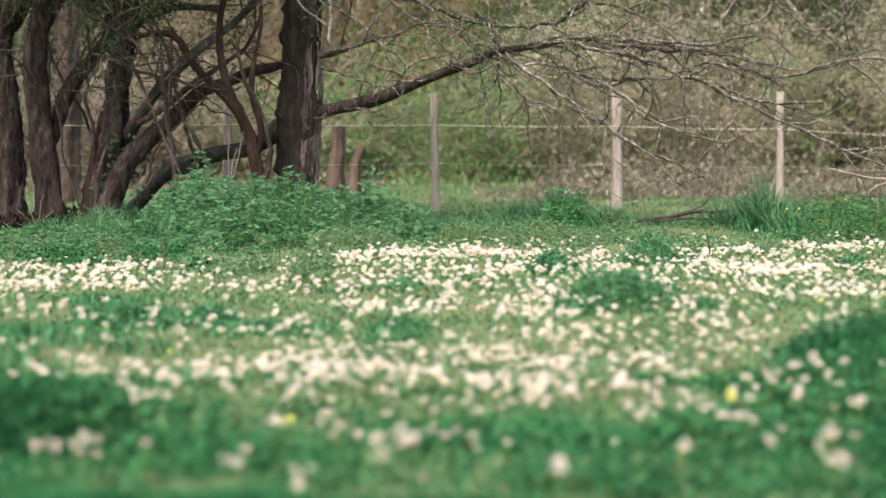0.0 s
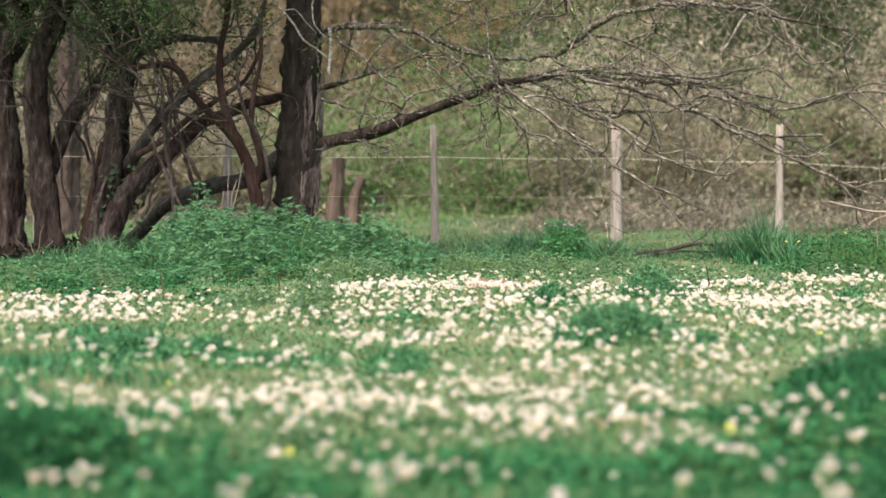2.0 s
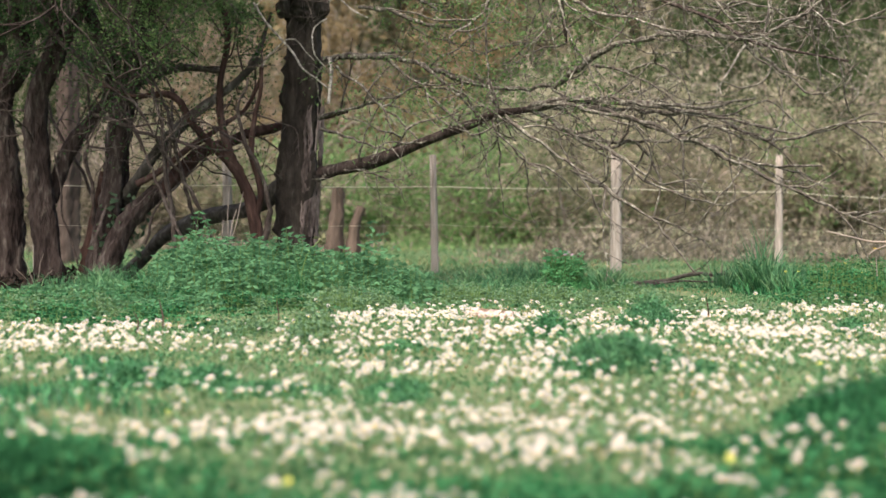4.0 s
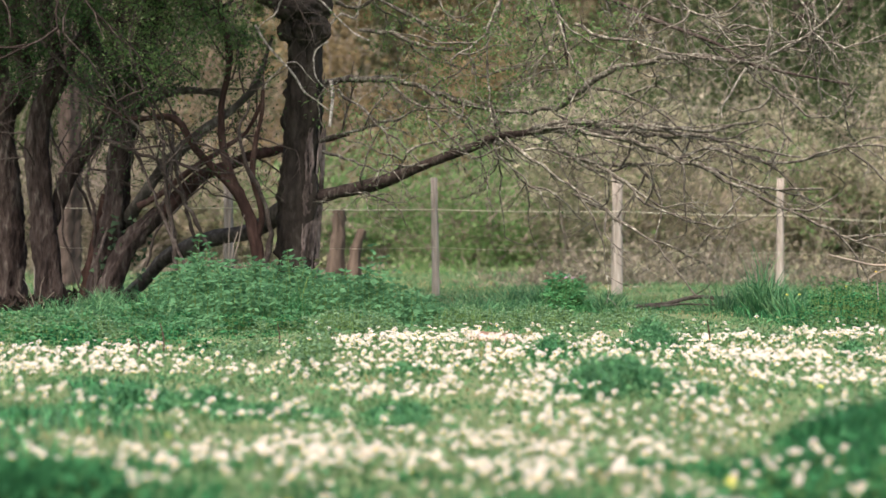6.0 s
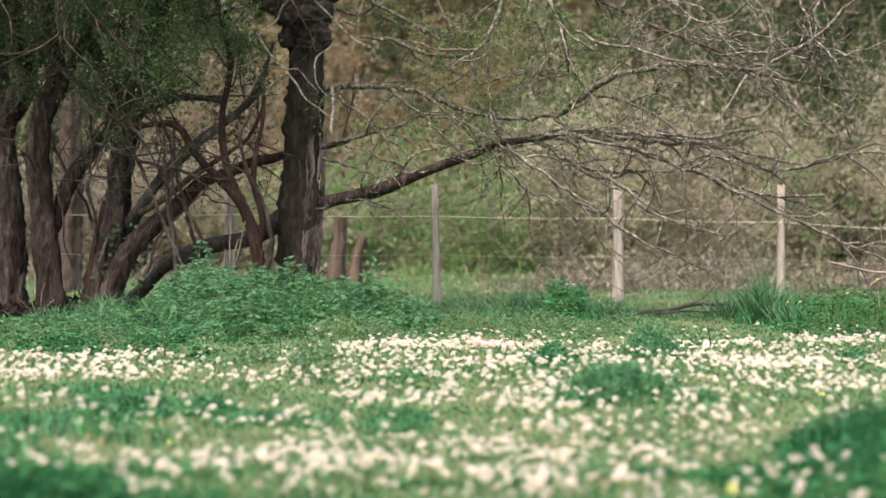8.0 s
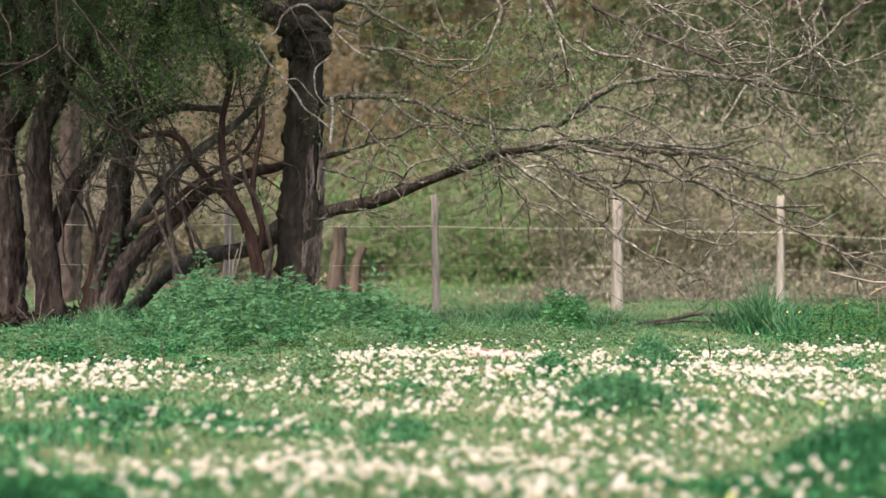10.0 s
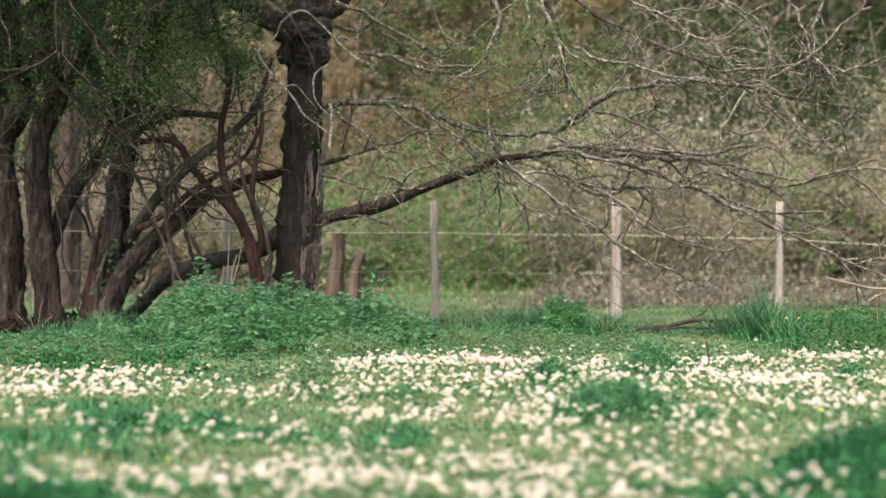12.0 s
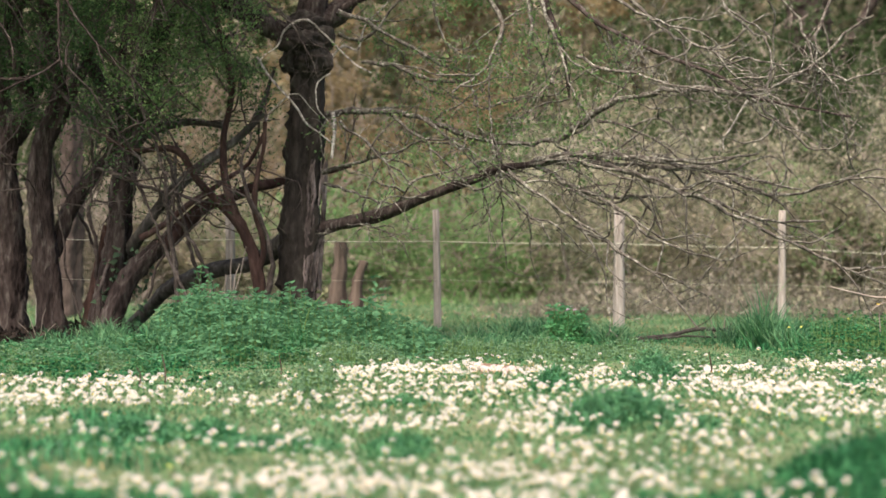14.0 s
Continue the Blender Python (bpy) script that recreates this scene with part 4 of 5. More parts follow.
# ---- meadow plants ----
CUSHIONS = [(1.26, 13.7, 0.18, 0.35, 0.17), (0.77, 9.85, 0.25, 0.42, 0.165), (2.42, 13.3, 0.09, 0.2, 0.08), (1.06, 9.6, 0.1, 0.2, 0.055), (1.44, 7.3, 0.33, 0.55, 0.16), (-1.12, 5.8, 0.28, 0.5, 0.12), (1.15, 5.4, 0.22, 0.45, 0.10),
            (-1.32, 9.6, 0.2, 0.42, 0.085), (-0.98, 9.6, 0.13, 0.36, 0.095), (-0.18, 8.9, 0.14, 0.3, 0.045), (-0.16, 11.4, 0.12, 0.3, 0.05), (0.62, 12.8, 0.13, 0.3, 0.10), (-0.66, 9.0, 0.2, 0.4, 0.04), (0.92, 11.2, 0.1, 0.2, 0.06), (1.02, 6.75, 0.2, 0.3, 0.06)]
WEEDS = [(-0.72, 12.8, 0.13, 1.3, 0.13), (-1.15, 13.2, 0.25, 0.8, 0.09), (-0.5, 15.2, 0.3, 0.6, 0.14), (0.62, 12.9, 0.16, 0.3, 0.12), (1.9, 15.3, 0.6, 0.5, 0.07)]
TUFTS = [(-1.62, 10.1, 0.25, 0.45, 0.06), (-1.35, 8.2, 0.6, 1.4, 0.07), (-1.7, 10.4, 0.7, 0.8, 0.05), (3.2, 18.2, 1.0, 1.4, 0.26), (1.0, 19.5, 1.6, 1.6, 0.09), (1.05, 19.2, 0.3, 0.4, 0.3), (2.55, 18.4, 0.22, 0.25, 0.5),
         (0.3, 5.6, 0.4, 0.3, 0.055), (-0.45, 5.7, 0.45, 0.35, 0.055), (0.0, 4.75, 1.8, 0.4, 0.04), (-3.2, 17.6, 1.2, 2.0, 0.09), (-1.4, 18.0, 1.3, 1.7, 0.28), (-2.2, 9.6, 0.5, 0.6, 0.06)]
BANK = [(-1.6, 17.9, 0.9, 1.7, 0.40), (-0.75, 17.6, 0.62, 1.2, 0.38), (-2.6, 16.2, 1.1, 1.1, 0.13), (-0.3, 17.0, 0.4, 0.8, 0.26)]
CARPET = [(0.5, 16.7, 0.7, 0.8, 0.15), (1.3, 17.0, 0.6, 0.7, 0.11), (3.2, 16.3, 0.9, 0.6, 0.10), (-3.0, 15.6, 1.2, 0.9, 0.14), (-0.9, 15.6, 0.8, 0.6, 0.12)]
FRONT = [(-1.1, 5.9, 0.38, 0.6, 0.095), (-0.5, 5.3, 0.4, 0.35, 0.048), (0.15, 5.6, 0.4, 0.35, 0.045), (0.8, 5.7, 0.35, 0.5, 0.07), (1.15, 6.2, 0.35, 0.45, 0.095), (1.35, 5.2, 0.3, 0.4, 0.055), (0.4, 4.8, 0.4, 0.3, 0.04), (-1.2, 4.9, 0.4, 0.4, 0.042)]
DENSE = [(-0.05, 6.55, 0.75, 0.45, 0.75), (0.1, 7.0, 0.9, 0.6, 0.75), (-0.65, 7.1, 0.45, 0.6, 0.5), (-1.93, 11.8, 0.62, 1.5, 0.85), (-1.72, 9.99, 0.22, 0.74, 0.25), (-1.12, 7.85, 0.41, 1.0, 0.28), (-0.65, 8.66, 0.17, 0.74, 0.5), (-0.31, 7.29, 0.33, 0.74, 0.85), (-0.1, 13.5, 0.5, 1.2, 0.7), (0.35, 13.0, 0.42, 1.7, 0.75), (-0.45, 12.6, 0.25, 0.7, 0.55), (0.0, 12.1, 0.35, 0.6, 0.6), (-1.0, 11.6, 0.35, 1.3, 0.22),
         (-0.36, 10.4, 0.14, 1.15, 0.45), (-0.05, 10.33, 0.19, 1.22, 0.6), (0.4, 9.96, 0.28, 1.6, 0.8), (0.4, 7.61, 0.41, 0.99, 0.85), (0.88, 12.84, 0.19, 0.92, 0.7), (1.74, 12.2, 0.52, 2.7, 0.72),
         (1.86, 14.14, 0.3, 1.63, 0.6), (2.5, 14.4, 0.36, 0.9, 0.6), (1.12, 8.86, 0.23, 0.84, 0.5), (0.95, 7.85, 0.08, 0.51, 0.4)]


def dome(x, y):
    """Height of the cushion-shaped clumps over the meadow."""
    out = np.zeros(len(x))
    for cx, cy, rx, ry, h in CUSHIONS:
        out = np.maximum(out, h * np.sqrt(np.clip(1 - ((x - cx) / rx) ** 2 - ((y - cy) / ry) ** 2, 0, 1)))
    return out


def build_cushion(cx, cy, rx, ry, h, blade, leaf, label, fine):
    """A soft mound of fine upright grass with small leaves showing near its top."""
    n = int(min(15000, max(1200, 16000 * rx * ry * math.pi)))
    a, q = rng.uniform(0, 2 * np.pi, n), rng.uniform(0, 1, n) ** 0.62
    wob = 1.06 + 0.2 * np.sin(2 * a + cx * 9) + 0.14 * np.sin(5 * a + cy * 7) + rng.normal(0, 0.10, n)
    x, y = cx + rx * q * np.cos(a) * wob, cy + ry * q * np.sin(a) * wob
    lump = 0.86 + 0.6 * patchy(x, y, 7.0, 3.0) + 0.5 * patchy(x, y, 16.0, 5.0)
    tall = (0.14 + 0.86 * (1 - q ** 2) ** 0.7) * h * lump
    ob = tagged(new("weed_clump"), label, "weeds", "green clumps in the meadow")
    mesh_part("tuft", blade_mesh("tuft", np.stack([x, y, swell(x, y) - 0.005], 1), tall * rng.uniform(0.7, 1.15, n), rng.uniform(0.1, 0.7, n), rng.uniform(0.004, 0.008, n)), blade, ob, "", False)
    k = rng.integers(0, n, int(n * fine))
    at = np.stack([x[k], y[k], swell(x[k], y[k]) + tall[k] * rng.uniform(0.35, 1.0, len(k))], 1)
    way = rng.normal(0, 1, at.shape) * np.array([1, 1, 0.5]) + np.array([0, 0, 0.5])
    mesh_part("foliage", leaf_mesh("foliage", at, way, rng.uniform(0.02, 0.045, len(k)), rng.uniform(0.006, 0.016, len(k))), leaf, ob)


def build_cushions():
    for i, (cx, cy, rx, ry, h) in enumerate(CUSHIONS):
        if cy < 8:
            build_cushion(cx, cy, rx, ry, h, DEEPGRASS if cx < 0 else LUSH, DEEPGRASS, "soft mound of deep green grass", 0.2)
        elif i < 3:
            build_cushion(cx, cy, rx, ry, h, TUSSOCK, WEED, "green leafy weed clump among the daisies", 0.45)
        else:
            build_cushion(cx, cy, rx, ry, h, LUSH, WEED, "low green grass cushion among the daisies", 0.5)


def build_grass():
    x, y = in_view(160000, 4.2, 42.0, 0.85)
    lush = bump_sum(x, y, TUFTS) * np.clip(0.75 + 1.5 * patchy(x, y, 2.4, 6.0), 0.1, 1.4)
    base = 0.035 + 0.02 * patchy(x, y, 1.4, 5.0) + 0.035 * np.clip((y - 18) / 4, 0, 1)
    hgt = np.maximum(base, lush) * rng.uniform(0.55, 1.25, len(x))
    tall = lush > 0.05
    root = np.stack([x, y, swell(x, y) - 0.005], 1)
    dry = (~tall) & (rng.uniform(0, 1, len(x)) < (0.05 + 0.55 * patchy(x, y, 1.3, 9.0)) * np.where(y < 6.6, 0.15, np.where(x < -0.6, 0.6, 1.0)))
    for name, mask, mat, label in (("meadow_grass", ~tall & ~dry, GRASS, "short green meadow grass"), ("lush_grass", tall, LUSH, "taller lush deep green grass"), ("dry_grass", dry, DRY, "dry straw-coloured grass stalks")):
        m = int(mask.sum())
        me = blade_mesh(name, root[mask], hgt[mask], rng.uniform(0.3, 1.1, m), rng.uniform(0.0045, 0.010, m))
        tagged(mesh_part(name, me, mat, None, "", False), label, "grass", kind="stuff")


def build_front_grass():
    """Soft deep green grass in the near end of the meadow."""
    x, y = in_view(52000, 4.3, 7.4, 1.0)
    p = patchy(x, y, 1.3, 31.0) + 0.5 * patchy(x, y, 4.0, 8.0)
    dense = 0.5 + 0.8 * p - np.clip((y - 6.3) / 1.0, 0, 1) * 0.75 + 0.55 * (np.abs(x) > 0.6)
    keep = rng.uniform(0, 1, len(x)) < dense
    x, y, p = x[keep], y[keep], p[keep]
    h = np.clip(0.032 + 0.05 * p, 0.02, 0.065) * rng.uniform(0.7, 1.2, len(x))
    me = blade_mesh("deep_grass", np.stack([x, y, swell(x, y) - 0.005], 1), h, rng.uniform(0.3, 1.2, len(x)), rng.uniform(0.005, 0.010, len(x)))
    tagged(mesh_part("deep_grass", me, FRONTGRASS, None, "", False), "soft deep green grass in the near part of the meadow", "grass", kind="stuff")


def build_low_leaves():
    for name, n, mat, seed, label in (("meadow_herbs", 70000, GRASS, 3.0, "low green herb leaves in the meadow"), ("clover", 14000, WEED, 13.0, "dark clover leaves low in the meadow"), ("plantain", 14000, LUSH, 23.0, "bright green rosette leaves in the meadow")):
        x, y = in_view(n, 4.4, 22, 0.7)
        keep = rng.uniform(0, 1, len(x)) < 0.4 + 1.6 * patchy(x, y, 1.5, seed)
        x, y = x[keep], y[keep]
        at = np.stack([x, y, swell(x, y) + rng.uniform(0.0, 0.04, len(x))], 1)
        way = rng.normal(0, 1, at.shape) * np.array([1, 1, 0.35]) + np.array([0, 0, 0.4])
        me = leaf_mesh(name, at, way, rng.uniform(0.014, 0.034, len(x)), rng.uniform(0.006, 0.016, len(x)))
        tagged(mesh_part(name, me, mat), label, "herbs", kind="stuff")


def leafy(name, blobs, count, mat, label, size, category, near=6.5, far=20.5, thin=0.0):
    """Upright stalks with crossed pairs of drooping leaves, as tall as the patch allows."""
    x, y = in_view(count, near, far, 0.8, 1.0)
    hgt = bump_sum(x, y, blobs)
    keep = (hgt > 0.03) & (rng.uniform(0, 1, len(x)) > thin * (0.5 - 2.2 * patchy(x, y, 3.5, 8.0)))
    x, y, hgt = x[keep], y[keep], hgt[keep] * rng.uniform(0.45, 1.2, keep.sum()) * (0.85 + 0.9 * patchy(x[keep], y[keep], 2.2, 4.0))
    tubes, at, way, big = Tubes(), [], [], []
    for px, py, h in zip(x, y, hgt):
        z = float(swell(px, py))
        top = np.array([px + rng.normal(0, 0.12) * h, py + rng.normal(0, 0.12) * h, z + h])
        foot = np.array([px, py, z - 0.02])
        tubes.add(np.stack([foot, (foot + top) / 2 + rng.normal(0, 0.01, 3), top]), np.array([0.004, 0.003, 0.002]), 3)
        levels = max(3, int(h / 0.05))
        a0 = rng.uniform(0, 6.3)
        for k in range(levels):
            t = (k + 0.8) / levels
            c = foot + (top - foot) * min(t, 1.0)
            for s in range(4 if k == levels - 1 else 2):
                a = a0 + k * 1.57 + s * (1.57 if k == levels - 1 else 3.14) + rng.normal(0, 0.25)
                at.append(c)
                way.append((math.cos(a), math.sin(a), rng.uniform(-0.5, 0.35)))
                big.append(size * rng.uniform(0.6, 1.2) * (1.15 - 0.45 * t))
    big = np.array(big)
    ob = tagged(new(name), label, category, kind="stuff")
    mesh_part("stalks", tubes.mesh("stalks"), STALK, ob)
    mesh_part("leaves", leaf_mesh("leaves", np.array(at), np.array(way), big, big * 0.46), mat, ob)


def nettle_plant(seed):
    """One nettle a metre tall, to be scaled: square-set pairs of drooping leaves and a leafy tip."""
    r = np.random.default_rng(seed)
    ob = tagged(new("nettle"), "green stinging nettle in a dense bank under the trees", "nettle", "nettle bank")
    line = np.array([(0, 0, -0.04), (r.normal(0, 0.03), r.normal(0, 0.03), 0.5), (r.normal(0, 0.06), r.normal(0, 0.06), 1.0)])
    tubes = Tubes()
    tubes.add(smooth_line(line, 0.12), 0.009, 4)
    mesh_part("stalk", tubes.mesh("stalk"), STALK, ob)
    at, way, big, a0 = [], [], [], r.uniform(0, 6.3)
    levels = 14
    for k in range(levels):
        t = 0.12 + 0.88 * k / (levels - 1)
        c = np.array([np.interp(t, (0, 0.5, 1), line[:, i]) for i in range(3)])
        for s in range(6 if k == levels - 1 else 3 if k > 5 else 2):
            a = a0 + k * 1.57 + s * (1.05 if k == levels - 1 else 3.14) + r.normal(0, 0.35)
            at.append(c)
            way.append((math.cos(a), math.sin(a), r.uniform(-0.6, 0.15) if k < levels - 1 else r.uniform(0.0, 0.9)))
            big.append(0.21 * r.uniform(0.6, 1.25) * (1.2 - 0.5 * t))
    big = np.array(big)
    mesh_part("foliage", leaf_mesh("foliage", np.array(at), np.array(way), big, big * 0.42), NETTLE, ob)
    return ob


def build_nettles():
    kinds = [nettle_plant(60 + i) for i in range(6)]
    x, y = in_view(9000, 15.0, 20.0, 0.8, 1.0)
    hgt = bump_sum(x, y, BANK)
    keep = np.flatnonzero(hgt > 0.05)
    hgt = hgt * rng.uniform(0.65, 1.08, len(x)) * (0.95 + 0.35 * patchy(x, y, 2.2, 4.0))
    pick = keep[np.argsort(rng.uniform(0, 1, len(keep)))][:300]
    for i, k in enumerate(pick):
        s = max(0.12, float(hgt[k]))
        at = (float(x[k]), float(y[k]), float(swell(x[k], y[k])))
        if i < len(kinds):
            kinds[i].matrix_basis = Matrix.Translation(at) @ Matrix.Diagonal((s, s, s, 1))
        else:
            made = copy_thing(kinds[i % 6], pose(*at, rng.normal(0, 5), rng.normal(0, 5), rng.uniform(0, 360)))
            made.scale = (s * 1.1, s * 1.1, s)


def daisy_arrays(petals, r):
    """One daisy: notched ray petals in two lifts, a domed yellow heart and a thin stalk; corners, triangles and materials."""
    v, f, m = [], [], []
    for i in range(petals):
        a, w = 2 * math.pi * i / petals, 0.75 * math.pi / petals
        lift = 0.10 * (i % 2)
        b = len(v)
        for rr, da, z in ((0.28, 0.0, 0.02), (0.72, -w, 0.24 + lift), (0.96, -w * 0.45, 0.36 + lift), (0.96, w * 0.45, 0.36 + lift), (0.72, w, 0.24 + lift)):
            v.append((rr * math.cos(a + da), rr * math.sin(a + da), z))
        f += [(b, b + 1, b + 2), (b, b + 2, b + 3), (b, b + 3, b + 4)]
        m += [0, 0, 0]
    b = len(v)
    for ring, z in ((0.17, 0.05), (0.10, 0.14)):
        for i in range(6):
            v.append((ring * math.cos(i * math.pi / 3), ring * math.sin(i * math.pi / 3), z))
    v.append((0, 0, 0.165))
    for i in range(6):
        j = (i + 1) % 6
        f += [(b + i, b + j, b + 6 + j), (b + i, b + 6 + j, b + 6 + i), (b + 6 + i, b + 6 + j, b + 12)]
        m += [1, 1, 1]
    return np.array(v) * r, np.array(f), np.array(m)


def flowers(name, x, y, height, size, mats, label, category, petals=10, tilt=0.2):
    v, f, m = daisy_arrays(petals, 1.0)
    n = len(x)
    z = swell(x, y) + height
    scale = size * rng.uniform(0.75, 1.2, n)
    tx, ty, turn = rng.normal(0, tilt, n), rng.normal(-0.5, tilt, n), rng.uniform(0, 6.3, n)
    cz, sz = np.cos(turn), np.sin(turn)
    p = np.stack([v[None, :, 0] * cz[:, None] - v[None, :, 1] * sz[:, None], v[None, :, 0] * sz[:, None] + v[None, :, 1] * cz[:, None], np.repeat(v[None, :, 2], n, 0)], -1) * scale[:, None, None]
    p[:, :, 2] += p[:, :, 0] * np.tan(np.clip(tx, -0.8, 0.8))[:, None] + p[:, :, 1] * np.tan(np.clip(-ty, -0.9, 0.9))[:, None]
    head = np.stack([x, y, z], 1)
    p += head[:, None, :]
    faces = (f[None] + np.arange(n)[:, None, None] * len(v)).reshape(-1, 3)
    me = from_arrays(name, p.reshape(-1, 3), None, faces)
    ob = tagged(new(name), label, category, kind="stuff")
    mesh_part("flower_heads", me, mats, ob, "", False)
    me.polygons.foreach_set("material_index", np.tile(m, n).astype(np.int32)[:len(me.polygons)])
    tubes = Tubes()
    for (hx, hy, hz), h in zip(head, height):
        tubes.add([(hx + rng.normal(0, 0.008), hy + rng.normal(0, 0.008), hz - h - 0.01), (hx, hy, hz + 0.001)], 0.0012, 3)
    mesh_part("stalks", tubes.mesh("stalks"), STALK, ob)


def single_daisies(x, y, h):
    """The daisies of the middle meadow one by one."""
    ob = tagged(new("daisy"), "white daisy with a small yellow heart", "daisy", "daisies in the meadow")
    v, f, m = daisy_arrays(13, 0.0146)
    mesh_part("petals", from_arrays("petals", v, None, f[m == 0]), PETAL, ob, "", False)
    mesh_part("heart", from_arrays("heart", v, None, f[m == 1]), YOLK, ob, "yellow heart")
    tubes = Tubes()
    tubes.add([(0.006, 0.004, -0.09), (0, 0, 0.001)], 0.0012, 3)
    mesh_part("stalk", tubes.mesh("stalk"), STALK, ob)
    for i in range(len(x)):
        s = rng.uniform(0.75, 1.2)
        m = pose(float(x[i]), float(y[i]), float(swell(x[i], y[i]) + h[i]), 23 + rng.normal(0, 12), rng.normal(0, 14), rng.uniform(-40, 40))
        made = ob if i == 0 else copy_thing(ob, m)
        made.matrix_basis = m @ Matrix.Diagonal((s, s, s, 1))


def knots():
    """Little tight groups of daisies standing out of the lush grass."""
    xs, ys = [], []
    for cx, cy, n in ((-0.77, 5.01, 6), (-0.86, 5.25, 3), (-0.93, 5.3, 1), (-0.85, 4.75, 4), (-0.79, 4.61, 2), (-0.64, 4.66, 2), (-0.38, 5.2, 3), (-0.4, 4.87, 2), (-0.4, 4.5, 4), (-0.27, 4.42, 6), (-0.27, 5.52, 5), (-0.3, 5.47, 3),
                      (-0.22, 5.15, 2), (-0.1, 4.81, 9), (-0.06, 4.89, 6), (-0.13, 4.58, 3), (0.03, 5.02, 4), (0.22, 4.48, 8), (0.49, 5.76, 7), (0.56, 5.96, 6), (0.65, 6.0, 4), (0.65, 5.52, 3),
                      (0.71, 5.43, 7), (0.75, 5.41, 4), (0.52, 4.82, 3), (0.7, 4.91, 2), (0.96, 6.31, 3)):
        n = max(1, round(n * 0.6))
        xs += list(cx + rng.normal(0, 0.022, n))
        ys += list(cy + rng.normal(0, 0.04, n))
    for cx, cy, n in ((0.99, 6.09, 3), (1.05, 6.09, 4), (0.98, 5.83, 2), (1.02, 5.58, 5), (1.08, 5.76, 4), (0.84, 4.99, 7), (0.82, 4.7, 8), (0.83, 5.1, 3), (0.92, 5.41, 2), (-1.12, 6.24, 2), (-0.83, 5.83, 4), (-0.76, 5.89, 3), (-0.78, 5.7, 4)):
        n = max(1, round(n * 0.6))
        xs += list(cx + rng.normal(0, 0.022, n))
        ys += list(cy + rng.normal(0, 0.04, n))
    return np.array(xs), np.array(ys)


KNOTS = knots()


def build_daisies():
    x, y = in_view(15500, 4.4, 16.2, 0.8, 0.5)
    groups = np.clip(0.55 + 1.4 * patchy(x, y, 2.6, 7.0) + 1.0 * patchy(x, y * 0.6, 7.0, 17.0), 0.06, 1.3)
    chance = np.where(x > -0.6, 0.15, 0.09) * (1 + patchy(x, y, 1.2, 2.0)) + bump_sum(x, y, DENSE) * groups
    chance = np.where(y < 6.1, chance * np.where(x < -0.2, 0.06, 0.12), chance)
    chance = chance * np.where(dome(x, y) > 0.012, 0.05, 1.0) * np.where(y > 15.2, 0.35, 1.0) * (1 - np.clip(bump_sum(x, y, WEEDS) / 0.08, 0, 0.8))
    chance = np.where((bump_sum(x, y, BANK) > 0.07) & (y > 13.9) | (x < -0.9) & (y > 14.0), 0.0, chance)
    chance = chance * (1 - np.clip(bump_sum(x, y, TUFTS) / 0.1, 0, 0.7))
    keep = rng.uniform(0, 1, len(x)) < chance
    fy = rng.uniform(4.5, 6.2, 14)
    fx = rng.uniform(-0.21, 0.21, 14) * fy
    x, y = np.concatenate([x[keep], KNOTS[0], fx]), np.concatenate([y[keep], KNOTS[1], fy])
    h = 0.035 + 0.045 * rng.uniform(0, 1, len(x)) + 0.8 * np.maximum(np.maximum(dome(x, y), bump_sum(x, y, TUFTS)), bump_sum(x, y, FRONT))
    near = np.argsort(np.where((y > 7.0) & (np.abs(x) < 0.2 * y), y, 99))[:290]
    single_daisies(x[near], y[near], h[near])
    rest = np.setdiff1d(np.arange(len(x)), near)
    flowers("daisies", x[rest], y[rest], h[rest], np.where(y[rest] < 6.3, 0.0118, 0.0146), [PETAL, YOLK], "white daisies with yellow hearts scattered in the grass", "daisies")


build_grass()
build_cushions()
build_front_grass()
build_low_leaves()
build_nettles()
leafy("nettle_undergrowth", BANK, 7000, NETTLE, "crowded green nettle shoots under the trees", 0.075, "nettles", 14.5, 20.0)
leafy("clover_clumps", WEEDS, 26000, HERB, "grey-green leafy weeds in the meadow", 0.04, "weeds")
HERBS = [(-3.1, 16.0, 0.8, 0.9, 0.13), (-2.2, 16.3, 0.6, 0.7, 0.13), (-2.7, 14.9, 0.6, 0.7, 0.12), (-1.9, 15.0, 0.45, 0.7, 0.10), (-1.25, 15.3, 0.45, 0.6, 0.13), (-2.3, 14.1, 0.4, 0.5, 0.07), (-1.6, 14.0, 0.3, 0.5, 0.06)]
# The dark leaf colour stands in for tree shade on the left bank.
leafy("shaded_herbs", HERBS, 20000, FRONTLEAF, "leafy herbs in front of the nettles, darkened as tree shade", 0.045, "herbs", 13.0, 17.5, 1.6)
leafy("young_nettles", HERBS, 9000, WEED, "young green nettles in front of the bank", 0.06, "nettles", 13.0, 17.5, 1.8)
leafy("herb_carpet", CARPET, 26000, HERB, "fine grey-green creeping herbs at the meadow edge", 0.035, "herbs", 14, 19)
leafy("broadleaf_herbs", FRONT, 9000, FRONTLEAF, "lush broad-leaved herbs low in the grass", 0.05, "herbs", 4.3, 7.0)
build_daisies()


# ---- single plants and small things ----
def line_part(name, parent, mat, r0, r1, points, sides=6, label=""):
    tubes = Tubes()
    line = jitter(smooth_line(points, 0.04), 0.006)
    tubes.add(line, np.linspace(r0, r1, len(line)), sides, 0.1)
    return mesh_part(name, tubes.mesh(name), mat, parent, label)


